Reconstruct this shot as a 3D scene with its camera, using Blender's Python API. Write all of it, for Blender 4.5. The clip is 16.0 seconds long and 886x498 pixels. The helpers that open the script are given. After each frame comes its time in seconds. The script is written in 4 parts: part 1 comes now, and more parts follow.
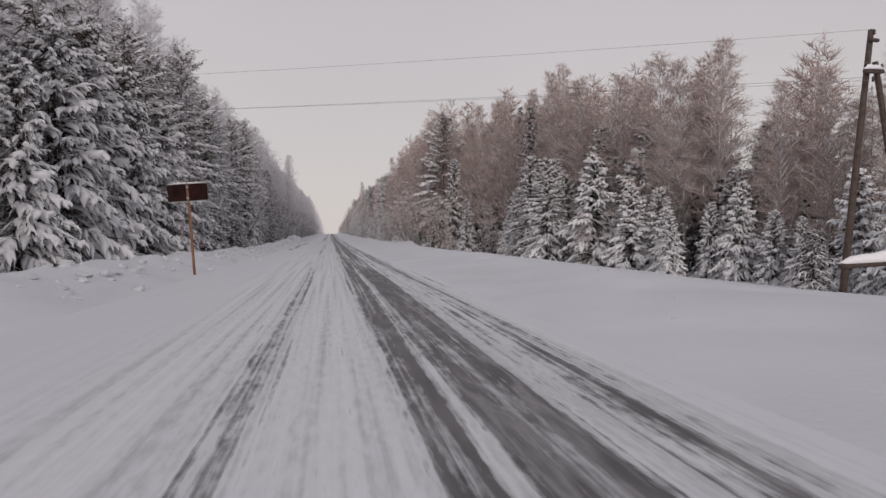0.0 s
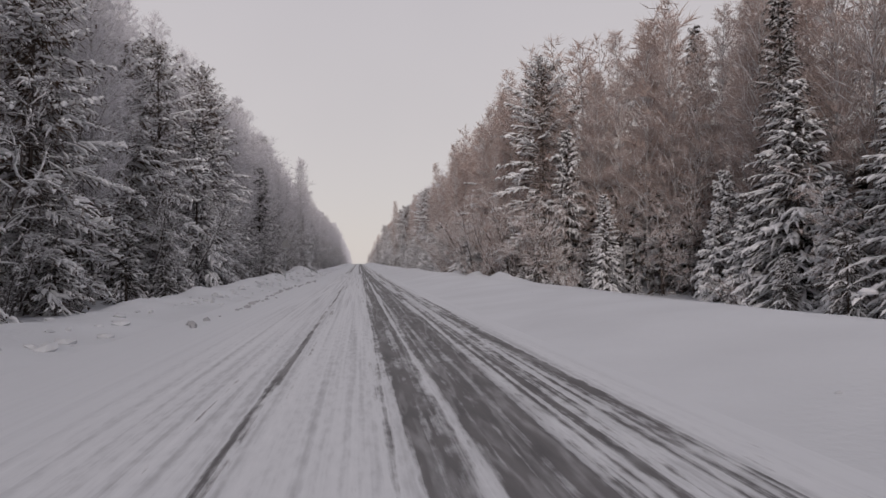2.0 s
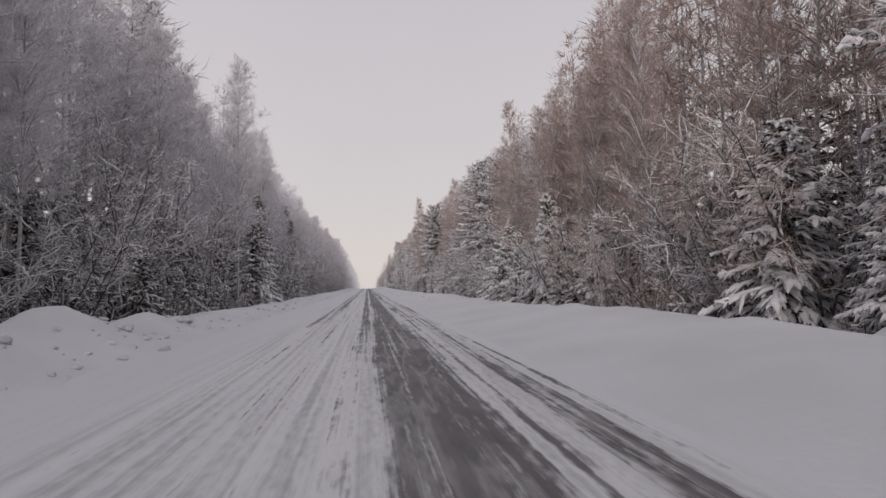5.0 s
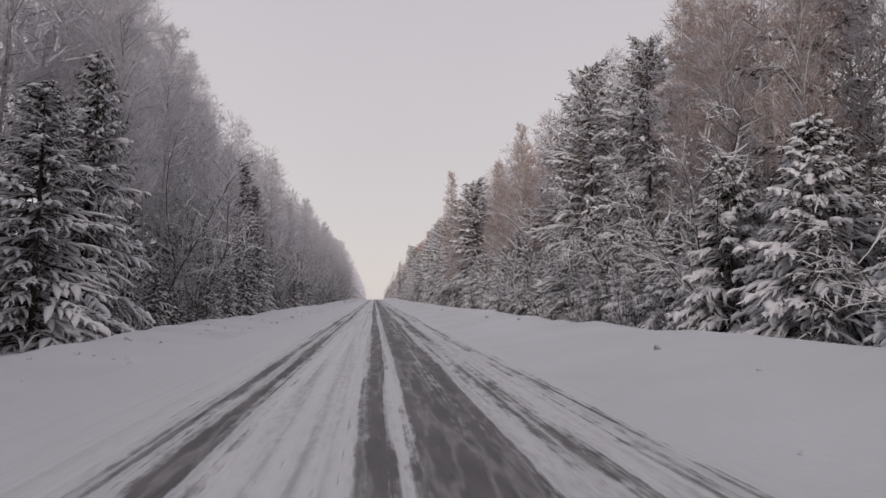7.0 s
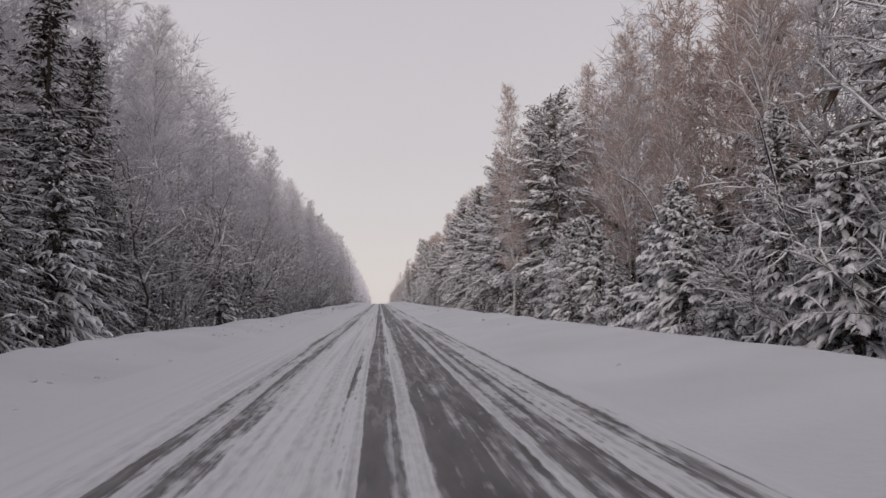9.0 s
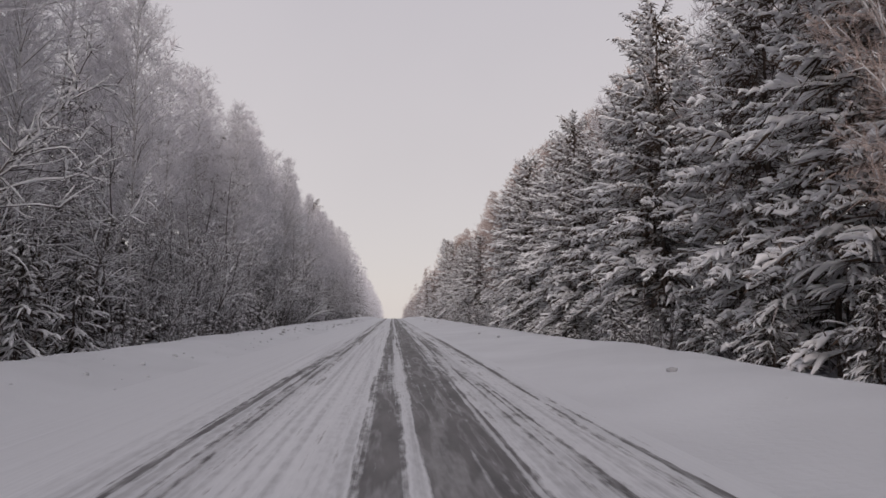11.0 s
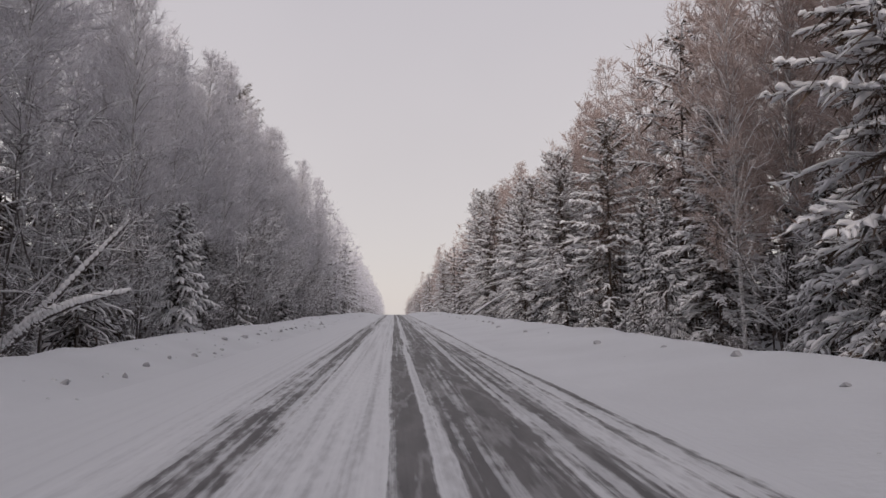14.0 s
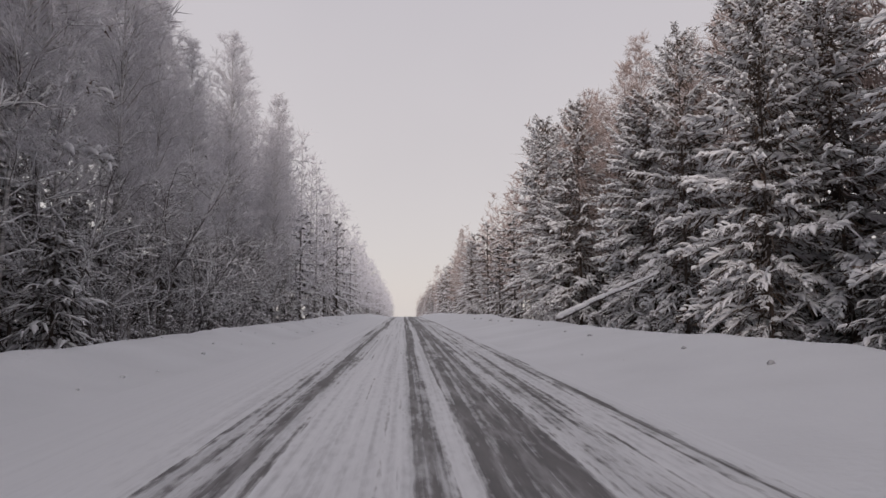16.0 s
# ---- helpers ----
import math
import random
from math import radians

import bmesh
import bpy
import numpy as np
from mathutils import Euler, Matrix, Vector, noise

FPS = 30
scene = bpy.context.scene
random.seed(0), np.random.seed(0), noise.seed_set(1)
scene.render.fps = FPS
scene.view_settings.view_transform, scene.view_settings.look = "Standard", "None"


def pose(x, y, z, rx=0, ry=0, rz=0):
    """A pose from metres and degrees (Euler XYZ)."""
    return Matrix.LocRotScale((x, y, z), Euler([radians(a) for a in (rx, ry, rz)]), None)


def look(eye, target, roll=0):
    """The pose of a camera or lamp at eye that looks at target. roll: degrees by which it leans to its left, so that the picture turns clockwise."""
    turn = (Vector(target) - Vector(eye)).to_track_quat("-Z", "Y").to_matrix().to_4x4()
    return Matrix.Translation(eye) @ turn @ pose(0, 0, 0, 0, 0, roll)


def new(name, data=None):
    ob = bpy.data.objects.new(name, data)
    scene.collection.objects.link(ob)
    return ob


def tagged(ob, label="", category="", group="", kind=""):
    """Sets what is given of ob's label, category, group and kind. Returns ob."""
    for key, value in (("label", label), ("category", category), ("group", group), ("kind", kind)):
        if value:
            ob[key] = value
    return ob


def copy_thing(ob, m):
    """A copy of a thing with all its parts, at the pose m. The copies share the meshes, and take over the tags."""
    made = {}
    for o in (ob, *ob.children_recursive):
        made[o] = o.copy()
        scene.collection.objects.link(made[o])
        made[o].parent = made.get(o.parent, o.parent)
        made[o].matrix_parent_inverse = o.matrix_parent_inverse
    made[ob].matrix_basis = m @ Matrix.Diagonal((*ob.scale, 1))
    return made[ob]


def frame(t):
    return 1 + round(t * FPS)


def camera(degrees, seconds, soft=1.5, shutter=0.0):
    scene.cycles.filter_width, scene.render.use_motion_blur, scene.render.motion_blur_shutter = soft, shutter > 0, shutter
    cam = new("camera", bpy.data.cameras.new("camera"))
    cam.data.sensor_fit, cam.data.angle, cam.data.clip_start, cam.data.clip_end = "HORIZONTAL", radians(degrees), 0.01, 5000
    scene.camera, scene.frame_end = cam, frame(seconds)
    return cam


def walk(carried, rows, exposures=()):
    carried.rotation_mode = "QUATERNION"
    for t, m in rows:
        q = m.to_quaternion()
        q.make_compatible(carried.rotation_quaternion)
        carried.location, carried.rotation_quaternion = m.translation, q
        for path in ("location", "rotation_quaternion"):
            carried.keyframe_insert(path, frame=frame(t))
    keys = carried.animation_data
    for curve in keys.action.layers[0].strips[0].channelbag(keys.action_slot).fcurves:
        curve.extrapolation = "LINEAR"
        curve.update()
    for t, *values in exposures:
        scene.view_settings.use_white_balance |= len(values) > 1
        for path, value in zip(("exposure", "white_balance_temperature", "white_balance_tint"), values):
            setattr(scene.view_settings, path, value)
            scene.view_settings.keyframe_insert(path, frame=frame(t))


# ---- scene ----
# Snowy forest road seen from a moving car. x to the right, y along the road, z up; road surface at z = 0.
cam = camera(68.0, 16.0, soft=1.5)

# the road lies level at first, climbs gently and falls away again behind a crest
RISE_Y = (-700, 60, 120, 180, 240, 300, 360, 420, 455, 500, 560, 700, 1100, 1500, 3700)
RISE_Z = (0.0, 0.0, 0.19, 0.52, 0.95, 1.47, 2.04, 2.60, 2.82, 2.86, 2.4, 0.9, -4.5, -14.0, -80.0)
LINE_Y = np.arange(-700.0, 3700.0, 5.0)
LINE_Z = np.convolve(np.pad(np.interp(LINE_Y, RISE_Y, RISE_Z), 6, mode="edge"), np.ones(13) / 13, "valid")


def road_z(y):
    return float(np.interp(y, LINE_Y, LINE_Z))


EYE = 1.30  # the camera over the road
# t, x, y, pitch, roll, yaw
PATH = [
    (0.0, -0.22, 0.57, -1.13, 0.03, -9.73),
    (0.5, -0.17, 11.82, -0.23, -0.20, -9.76),
    (1.0, -0.11, 23.15, 0.76, -0.52, -8.95),
    (1.5, -0.06, 34.55, 1.07, 0.09, -7.97),
    (2.0, -0.01, 45.98, 1.36, 1.21, -7.29),
    (2.5, 0.03, 57.43, 2.39, 1.90, -7.07),
    (3.0, 0.07, 68.90, 3.53, 2.24, -6.78),
    (3.5, 0.11, 80.37, 3.54, 1.25, -7.06),
    (4.0, 0.15, 91.84, 3.48, 0.86, -7.21),
    (4.5, 0.19, 103.31, 3.40, 1.37, -6.65),
    (7.0, 0.06, 161.58, 4.60, 0.10, -5.95),
    (7.5, 0.07, 172.76, 4.47, 0.39, -5.79),
    (8.0, 0.07, 183.96, 4.38, 0.56, -5.73),
    (8.5, 0.07, 195.16, 4.51, 0.95, -5.66),
    (11.0, 0.15, 252.32, 6.19, -0.25, -4.41),
    (11.5, 0.08, 263.96, 5.60, 0.57, -4.30),
    (12.0, 0.02, 275.59, 5.25, 2.17, -4.61),
    (12.5, -0.02, 287.25, 5.33, 1.39, -4.76),
    (13.0, -0.05, 298.93, 5.40, 0.50, -4.59),
    (13.5, -0.07, 310.58, 5.43, 0.05, -4.46),
    (14.0, -0.07, 322.20, 5.65, 0.17, -4.26),
    (14.5, -0.08, 333.76, 5.56, 0.31, -4.00),
    (15.0, -0.08, 345.24, 5.16, 0.28, -3.76),
    (15.5, -0.09, 356.66, 5.06, 0.43, -3.66),
    (16.0, -0.09, 368.12, 5.60, 0.37, -3.38),
]
walk(cam, [(t, pose(x, y, road_z(y) + EYE, 90 + p, r, w)) for t, x, y, p, r, w in PATH], [(0.0, -0.12, 6520, 16.0), (2.0, -0.09, 6520, 16.0), (3.5, 0.0, 6520, 16.5), (16.0, 0.0, 6520, 16.5)])

# ---------------------------------------------------------------- light
SUN_AZ, SUN_EL = radians(188), radians(18)
world = bpy.data.worlds.new("overcast_sky")
scene.world = world
world.use_nodes = True
wn, wl = world.node_tree.nodes, world.node_tree.links
wn.clear()
w_out = wn.new("ShaderNodeOutputWorld")
w_bg = wn.new("ShaderNodeBackground")
w_sky = wn.new("ShaderNodeTexSky")
w_sky.sky_type = "NISHITA"
w_sky.sun_disc = False
w_sky.sun_elevation = SUN_EL
w_sky.sun_rotation = SUN_AZ
w_gain = wn.new("ShaderNodeVectorMath")
w_gain.operation = "SCALE"
w_gain.inputs["Scale"].default_value = 0.10
w_co = wn.new("ShaderNodeTexCoord")
w_sep = wn.new("ShaderNodeSeparateXYZ")
w_cloud = wn.new("ShaderNodeValToRGB")
w_cloud.color_ramp.elements[0].position = 0.0
w_cloud.color_ramp.elements[0].color = (0.685, 0.655, 0.615, 1)
w_cloud.color_ramp.elements[1].position = 0.55
w_cloud.color_ramp.elements[1].color = (0.552, 0.543, 0.562, 1)
w_noise = wn.new("ShaderNodeTexNoise")
w_noise.inputs["Scale"].default_value = 2.2
w_noise.inputs["Detail"].default_value = 3
w_rng = wn.new("ShaderNodeMapRange")
w_rng.inputs["To Min"].default_value = 0.93
w_rng.inputs["To Max"].default_value = 1.07
w_mul = wn.new("ShaderNodeVectorMath")
w_mul.operation = "SCALE"
w_mix = wn.new("ShaderNodeMix")
w_mix.data_type = "RGBA"
w_mix.inputs["Factor"].default_value = 0.92
wl.new(w_co.outputs["Generated"], w_sep.inputs[0])
wl.new(w_sep.outputs["Z"], w_cloud.inputs["Fac"])
wl.new(w_co.outputs["Generated"], w_noise.inputs["Vector"])
wl.new(w_noise.outputs["Fac"], w_rng.inputs["Value"])
wl.new(w_cloud.outputs["Color"], w_mul.inputs[0])
wl.new(w_rng.outputs[0], w_mul.inputs["Scale"])
wl.new(w_sky.outputs["Color"], w_gain.inputs[0])
wl.new(w_gain.outputs[0], w_mix.inputs["A"])
wl.new(w_mul.outputs[0], w_mix.inputs["B"])
wl.new(w_mix.outputs["Result"], w_bg.inputs["Color"])
w_bg.inputs["Strength"].default_value = 1.0
wl.new(w_bg.outputs[0], w_out.inputs[0])

sun_data = bpy.data.lights.new("sun", "SUN")
sun_data.energy = 1.27
sun_data.angle = radians(28)
sun_data.color = (1.0, 0.92, 0.84)
sun = new("sun", sun_data)
sun.matrix_world = look((300 * math.sin(SUN_AZ) * math.cos(SUN_EL), 300 * math.cos(SUN_AZ) * math.cos(SUN_EL), 300 * math.sin(SUN_EL)), (0, 0, 0))


# ---------------------------------------------------------------- materials
def material(name):
    m = bpy.data.materials.new(name)
    m.use_nodes = True
    n, l = m.node_tree.nodes, m.node_tree.links
    return m, n, l, n["Principled BSDF"]


def noise_node(n, l, scale, detail=3.0, vector=None, stretch=None):
    t = n.new("ShaderNodeTexNoise")
    t.inputs["Scale"].default_value = scale
    t.inputs["Detail"].default_value = detail
    co = n.new("ShaderNodeTexCoord")
    src = vector if vector is not None else co.outputs["Object"]
    if stretch:
        mp = n.new("ShaderNodeMapping")
        mp.inputs["Scale"].default_value = stretch
        l.new(src, mp.inputs["Vector"])
        src = mp.outputs["Vector"]
    l.new(src, t.inputs["Vector"])
    return t.outputs["Fac"]


def ramp(n, l, fac, *stops):
    r = n.new("ShaderNodeValToRGB")
    e = r.color_ramp.elements
    while len(e) < len(stops):
        e.new(0.5)
    for el, (p, c) in zip(e, stops):
        el.position = p
        el.color = (*c, 1) if len(c) == 3 else c
    l.new(fac, r.inputs["Fac"])
    return r.outputs["Color"]


def mix(n, l, fac, a, b):
    m = n.new("ShaderNodeMix")
    m.data_type = "RGBA"
    for key, v in (("Factor", fac), ("A", a), ("B", b)):
        if isinstance(v, (tuple, float, int)):
            m.inputs[key].default_value = (*v, 1) if isinstance(v, tuple) else v
        else:
            l.new(v, m.inputs[key])
    return m.outputs["Result"]


def calc(n, l, op, a, b=None, clamp=False):
    m = n.new("ShaderNodeMath")
    m.operation = op
    m.use_clamp = clamp
    for i, v in enumerate((a, b)):
        if v is None:
            continue
        if isinstance(v, (float, int)):
            m.inputs[i].default_value = v
        else:
            l.new(v, m.inputs[i])
    return m.outputs[0]


def bump(n, l, height, strength, distance):
    b = n.new("ShaderNodeBump")
    b.inputs["Strength"].default_value = strength
    b.inputs["Distance"].default_value = distance
    l.new(height, b.inputs["Height"])
    return b.outputs["Normal"]


def facing_up(n, l, low, high):
    """1 on faces that look at the sky: where snow stays."""
    g = n.new("ShaderNodeNewGeometry")
    s = n.new("ShaderNodeSeparateXYZ")
    l.new(g.outputs["Normal"], s.inputs[0])
    r = n.new("ShaderNodeMapRange")
    r.interpolation_type = "SMOOTHSTEP"
    r.inputs["From Min"].default_value = low
    r.inputs["From Max"].default_value = high
    l.new(s.outputs["Z"], r.inputs["Value"])
    return r.outputs[0]


SNOW = (0.65, 0.67, 0.705)


def snow_material(name, tone=SNOW, rough=0.65, grain=9.0):
    m, n, l, p = material(name)
    big = noise_node(n, l, 0.35, 4)
    fine = noise_node(n, l, grain, 5)
    dark = tuple(c * 0.88 for c in tone)
    l.new(ramp(n, l, big, (0.3, dark), (0.7, tone)), p.inputs["Base Color"])
    p.inputs["Roughness"].default_value = rough
    p.inputs["Specular IOR Level"].default_value = 0.25
    both = calc(n, l, "ADD", fine, calc(n, l, "MULTIPLY", big, 2.0))
    l.new(bump(n, l, both, 0.28, 0.05), p.inputs["Normal"])
    return m


def plant_material(name, dark, light, snow_low, snow_high, snow_amount, snow=(0.80, 0.80, 0.82), rough=0.85, marks=False):
    """Bark, twigs or needles with snow and frost lying on the faces that look up."""
    m, n, l, p = material(name)
    g = n.new("ShaderNodeNewGeometry")
    base = ramp(n, l, g.outputs["Random Per Island"], (0.0, dark), (1.0, light))
    patch = noise_node(n, l, 1.6, 3)
    base = mix(n, l, calc(n, l, "MULTIPLY", patch, 0.3), base, tuple(c * 0.6 for c in dark))
    if marks:
        bands = ramp(n, l, noise_node(n, l, 1.0, 3, None, (3.5, 3.5, 9.0)), (0.50, (0, 0, 0)), (0.60, (1, 1, 1)))
        base = mix(n, l, bands, base, (0.07, 0.058, 0.052))
    up = facing_up(n, l, snow_low, snow_high)
    flake = ramp(n, l, noise_node(n, l, 4.0, 4), (0.34, (0.15, 0.15, 0.15)), (0.52, (1, 1, 1)))
    cover = calc(n, l, "MULTIPLY", calc(n, l, "MULTIPLY", up, flake), snow_amount, True)
    l.new(mix(n, l, cover, base, snow), p.inputs["Base Color"])
    p.inputs["Roughness"].default_value = rough
    p.inputs["Specular IOR Level"].default_value = 0.15
    return m


M_SNOW = snow_material("field_snow")
M_BOUGH_SNOW = snow_material("bough_snow", (0.89, 0.89, 0.91), 0.7, 14.0)
M_NEEDLE_SPRUCE = plant_material("spruce_needles", (0.0165, 0.0122, 0.0105), (0.102, 0.080, 0.068), 0.2, 0.9, 0.66)
M_NEEDLE_PINE = plant_material("pine_needles", (0.035, 0.0238, 0.018), (0.176, 0.126, 0.096), 0.25, 0.95, 0.62)
M_BARK_DARK = plant_material("conifer_bark", (0.045, 0.034, 0.029), (0.11, 0.085, 0.072), 0.0, 0.55, 1.0)
M_BARK_BIRCH = plant_material("birch_bark", (0.26, 0.24, 0.23), (0.50, 0.47, 0.45), -0.4, 0.5, 1.0, marks=True)
M_LIMB = plant_material("snowy_limbs", (0.05, 0.042, 0.039), (0.12, 0.10, 0.092), -0.05, 0.6, 0.9)
M_TWIG_FROST = plant_material("frosted_twigs", (0.60, 0.585, 0.615), (0.89, 0.87, 0.91), -0.3, 0.6, 0.7)
M_TWIG_ALDER = plant_material("snowy_alder_twigs", (0.065, 0.059, 0.062), (0.29, 0.268, 0.282), 0.0, 0.8, 0.78)
M_TWIG_BROWN = plant_material("brown_twigs", (0.35, 0.266, 0.236), (0.70, 0.575, 0.525), 0.1, 0.9, 0.55)


def road_material():
    m, n, l, p = material("snowy_asphalt")
    co = n.new("ShaderNodeTexCoord")
    sep = n.new("ShaderNodeSeparateXYZ")
    l.new(co.outputs["Object"], sep.inputs[0])
    # tracks wander a little from side to side
    drift = noise_node(n, l, 1.0, 2, None, (0.0, 0.014, 0.0))
    wob = noise_node(n, l, 1.0, 3, None, (0.5, 0.12, 0.0))
    x = calc(n, l, "ADD", sep.outputs["X"], calc(n, l, "MULTIPLY", calc(n, l, "SUBTRACT", drift, 0.5), 0.3))
    x = calc(n, l, "ADD", x, calc(n, l, "MULTIPLY", calc(n, l, "SUBTRACT", wob, 0.5), 0.16))
    u = n.new("ShaderNodeMapRange")
    u.inputs["From Min"].default_value = -4.6
    u.inputs["From Max"].default_value = 3.2
    l.new(x, u.inputs["Value"])

    def at(v):
        return (v + 4.6) / 7.8

    def grey(v):
        return (v, v, v)
    def worn(*stops):
        return ramp(n, l, u.outputs[0], *[(at(v), grey(k)) for v, k in stops])
    # the oncoming lane lies under snow at first; further on both lanes are worn
    first = worn((-4.2, 0.0), (-3.0, 0.10), (-2.0, 0.16), (-1.15, 0.24), (-1.0, 0.50), (-0.82, 0.54), (-0.66, 0.26), (-0.3, 0.33), (0.1, 0.36), (0.3, 0.62), (0.42, 0.82), (0.62, 0.80),
                 (0.70, 0.52), (0.82, 0.82), (1.36, 0.84), (1.5, 0.50), (1.7, 0.60), (1.85, 0.48), (2.05, 0.68), (2.3, 0.64), (2.48, 0.36), (2.66, 0.44), (2.9, 0.0))
    later = worn((-4.2, 0.0), (-3.0, 0.10), (-2.1, 0.22), (-1.88, 0.68), (-1.66, 0.52), (-1.46, 0.78), (-1.24, 0.52), (-1.05, 0.26), (-0.46, 0.30), (-0.35, 0.46), (-0.26, 0.30), (-0.12, 0.40),
                 (-0.04, 0.84), (0.18, 0.86), (0.30, 0.42), (0.40, 0.50), (0.52, 0.84), (1.18, 0.82), (1.36, 0.50), (1.52, 0.60), (1.86, 0.66), (2.02, 0.42), (2.28, 0.50), (2.5, 0.68), (2.68, 0.40), (2.92, 0.0))
    change = n.new("ShaderNodeMapRange")
    change.interpolation_type = "SMOOTHSTEP"
    change.inputs["From Min"].default_value = 112.0
    change.inputs["From Max"].default_value = 165.0
    l.new(sep.outputs["Y"], change.inputs["Value"])
    bare = mix(n, l, change.outputs[0], first, later)
    streak = noise_node(n, l, 1.0, 6, None, (9.0, 0.08, 1.0))
    patch = noise_node(n, l, 1.0, 6, None, (3.6, 0.85, 1.0))
    grain = noise_node(n, l, 1.0, 4, None, (16.0, 3.5, 1.0))
    s = calc(n, l, "ADD", calc(n, l, "MULTIPLY", streak, 1.45), calc(n, l, "MULTIPLY", patch, 0.47))
    s = calc(n, l, "ADD", s, calc(n, l, "MULTIPLY", grain, 0.45))
    sweep = noise_node(n, l, 1.0, 3, None, (0.9, 0.045, 1.0))
    s = calc(n, l, "ADD", s, calc(n, l, "MULTIPLY", calc(n, l, "SUBTRACT", sweep, 0.5), 0.55))
    total = calc(n, l, "ADD", s, bare)
    open_road = n.new("ShaderNodeMapRange")
    open_road.interpolation_type = "SMOOTHSTEP"
    open_road.inputs["From Min"].default_value = 1.69
    open_road.inputs["From Max"].default_value = 1.97
    l.new(total, open_road.inputs["Value"])
    asphalt = ramp(n, l, noise_node(n, l, 1.0, 4, None, (5.0, 0.9, 1.0)), (0.25, (0.070, 0.068, 0.072)), (0.75, (0.165, 0.160, 0.165)))
    wisp_noise = noise_node(n, l, 1.0, 4, None, (2.3, 0.22, 1.0))
    wisps = ramp(n, l, wisp_noise, (0.455, grey(0.0)), (0.49, grey(0.75)), (0.505, grey(0.75)), (0.54, grey(0.0)), (0.60, grey(0.0)), (0.625, grey(0.5)), (0.65, grey(0.0)))
    asphalt = mix(n, l, calc(n, l, "MULTIPLY", wisps, calc(n, l, "MULTIPLY", grain, 0.6)), asphalt, (0.55, 0.56, 0.58))
    packed = ramp(n, l, calc(n, l, "ADD", calc(n, l, "MULTIPLY", streak, 0.7), calc(n, l, "MULTIPLY", grain, 0.3)), (0.34, (0.42, 0.43, 0.455)), (0.5, (0.62, 0.635, 0.665)), (0.68, (0.71, 0.725, 0.755)))
    verge = ramp(n, l, u.outputs[0], (at(-4.2), grey(1.0)), (at(-2.7), grey(0.8)), (at(-1.9), grey(0.0)), (at(2.3), grey(0.0)), (at(2.8), grey(1.0)))
    packed = mix(n, l, verge, packed, tuple(c * 0.97 for c in SNOW))
    l.new(mix(n, l, open_road.outputs[0], packed, asphalt), p.inputs["Base Color"])
    p.inputs["Roughness"].default_value = 0.62
    p.inputs["Specular IOR Level"].default_value = 0.3
    h = calc(n, l, "SUBTRACT", calc(n, l, "MULTIPLY", streak, 0.6), open_road.outputs[0])
    l.new(bump(n, l, h, 0.6, 0.03), p.inputs["Normal"])
    return m


M_ROAD = road_material()


def plain(name, colour, rough=0.6, metal=0.0, spread=0.35, scale=6.0, gloss=0.5):
    m, n, l, p = material(name)
    dark = tuple(c * (1 - spread) for c in colour)
    light = tuple(min(1, c * (1 + spread)) for c in colour)
    f = noise_node(n, l, scale, 5)
    l.new(ramp(n, l, f, (0.3, dark), (0.7, light)), p.inputs["Base Color"])
    p.inputs["Roughness"].default_value = rough
    p.inputs["Metallic"].default_value = metal
    p.inputs["Specular IOR Level"].default_value = gloss
    l.new(bump(n, l, f, 0.3, 0.01), p.inputs["Normal"])
    return m


M_RUST = plain("rusty_steel", (0.24, 0.115, 0.06), 0.8, 0.2)
M_SIGN_BACK = plain("brown_sign_back", (0.022, 0.010, 0.009), 0.85, gloss=0.08)
M_GREY_METAL = plain("grey_zinc", (0.34, 0.35, 0.36), 0.5, 0.3, 0.15)
M_DULL_METAL = plain("dull_grey_metal", (0.17, 0.17, 0.175), 0.65, 0.2, 0.2)
M_OLD_WOOD = plain("weathered_pole_wood", (0.075, 0.055, 0.045), 0.9)
M_WIRE = plain("dull_wire", (0.22, 0.22, 0.23), 0.6, 0.3)
M_CERAMIC = plain("insulator_glaze", (0.05, 0.035, 0.03), 0.3)
M_DIRTY_SNOW = snow_material("ploughed_snow", (0.56, 0.575, 0.605), 0.75, 14.0)
# snow with the shade of small dents put into its grey
M_HOLLOW_SHADE = snow_material("hollow_shade_snow", (0.36, 0.365, 0.385), 0.75, 14.0)


# ---------------------------------------------------------------- mesh helpers
class Geo:
    def __init__(self):
        self.v, self.f, self.n = [], [], 0

    def add(self, verts, faces):
        verts = np.asarray(verts, float).reshape(-1, 3)
        self.v.append(verts)
        self.f += (np.asarray(faces) + self.n).tolist()
        self.n += len(verts)

    def mesh(self, name, mat, smooth=False):
        me = bpy.data.meshes.new(name)
        me.from_pydata(np.concatenate(self.v).tolist(), [], self.f)
        me.materials.append(mat)
        if smooth:
            me.polygons.foreach_set("use_smooth", [True] * len(me.polygons))
        me.update()
        return me


def part(name, data, parent, label=""):
    ob = new(name, data)
    ob.parent = parent
    return tagged(ob, label)


def unit(a):
    return a / np.maximum(np.linalg.norm(a, axis=-1, keepdims=True), 1e-9)


def frames_of(d):
    ref = np.where(np.abs(d[:, 2:3]) > 0.9, [[1.0, 0, 0]], [[0, 0, 1.0]])
    a = unit(np.cross(d, ref))
    return a, np.cross(a, d)


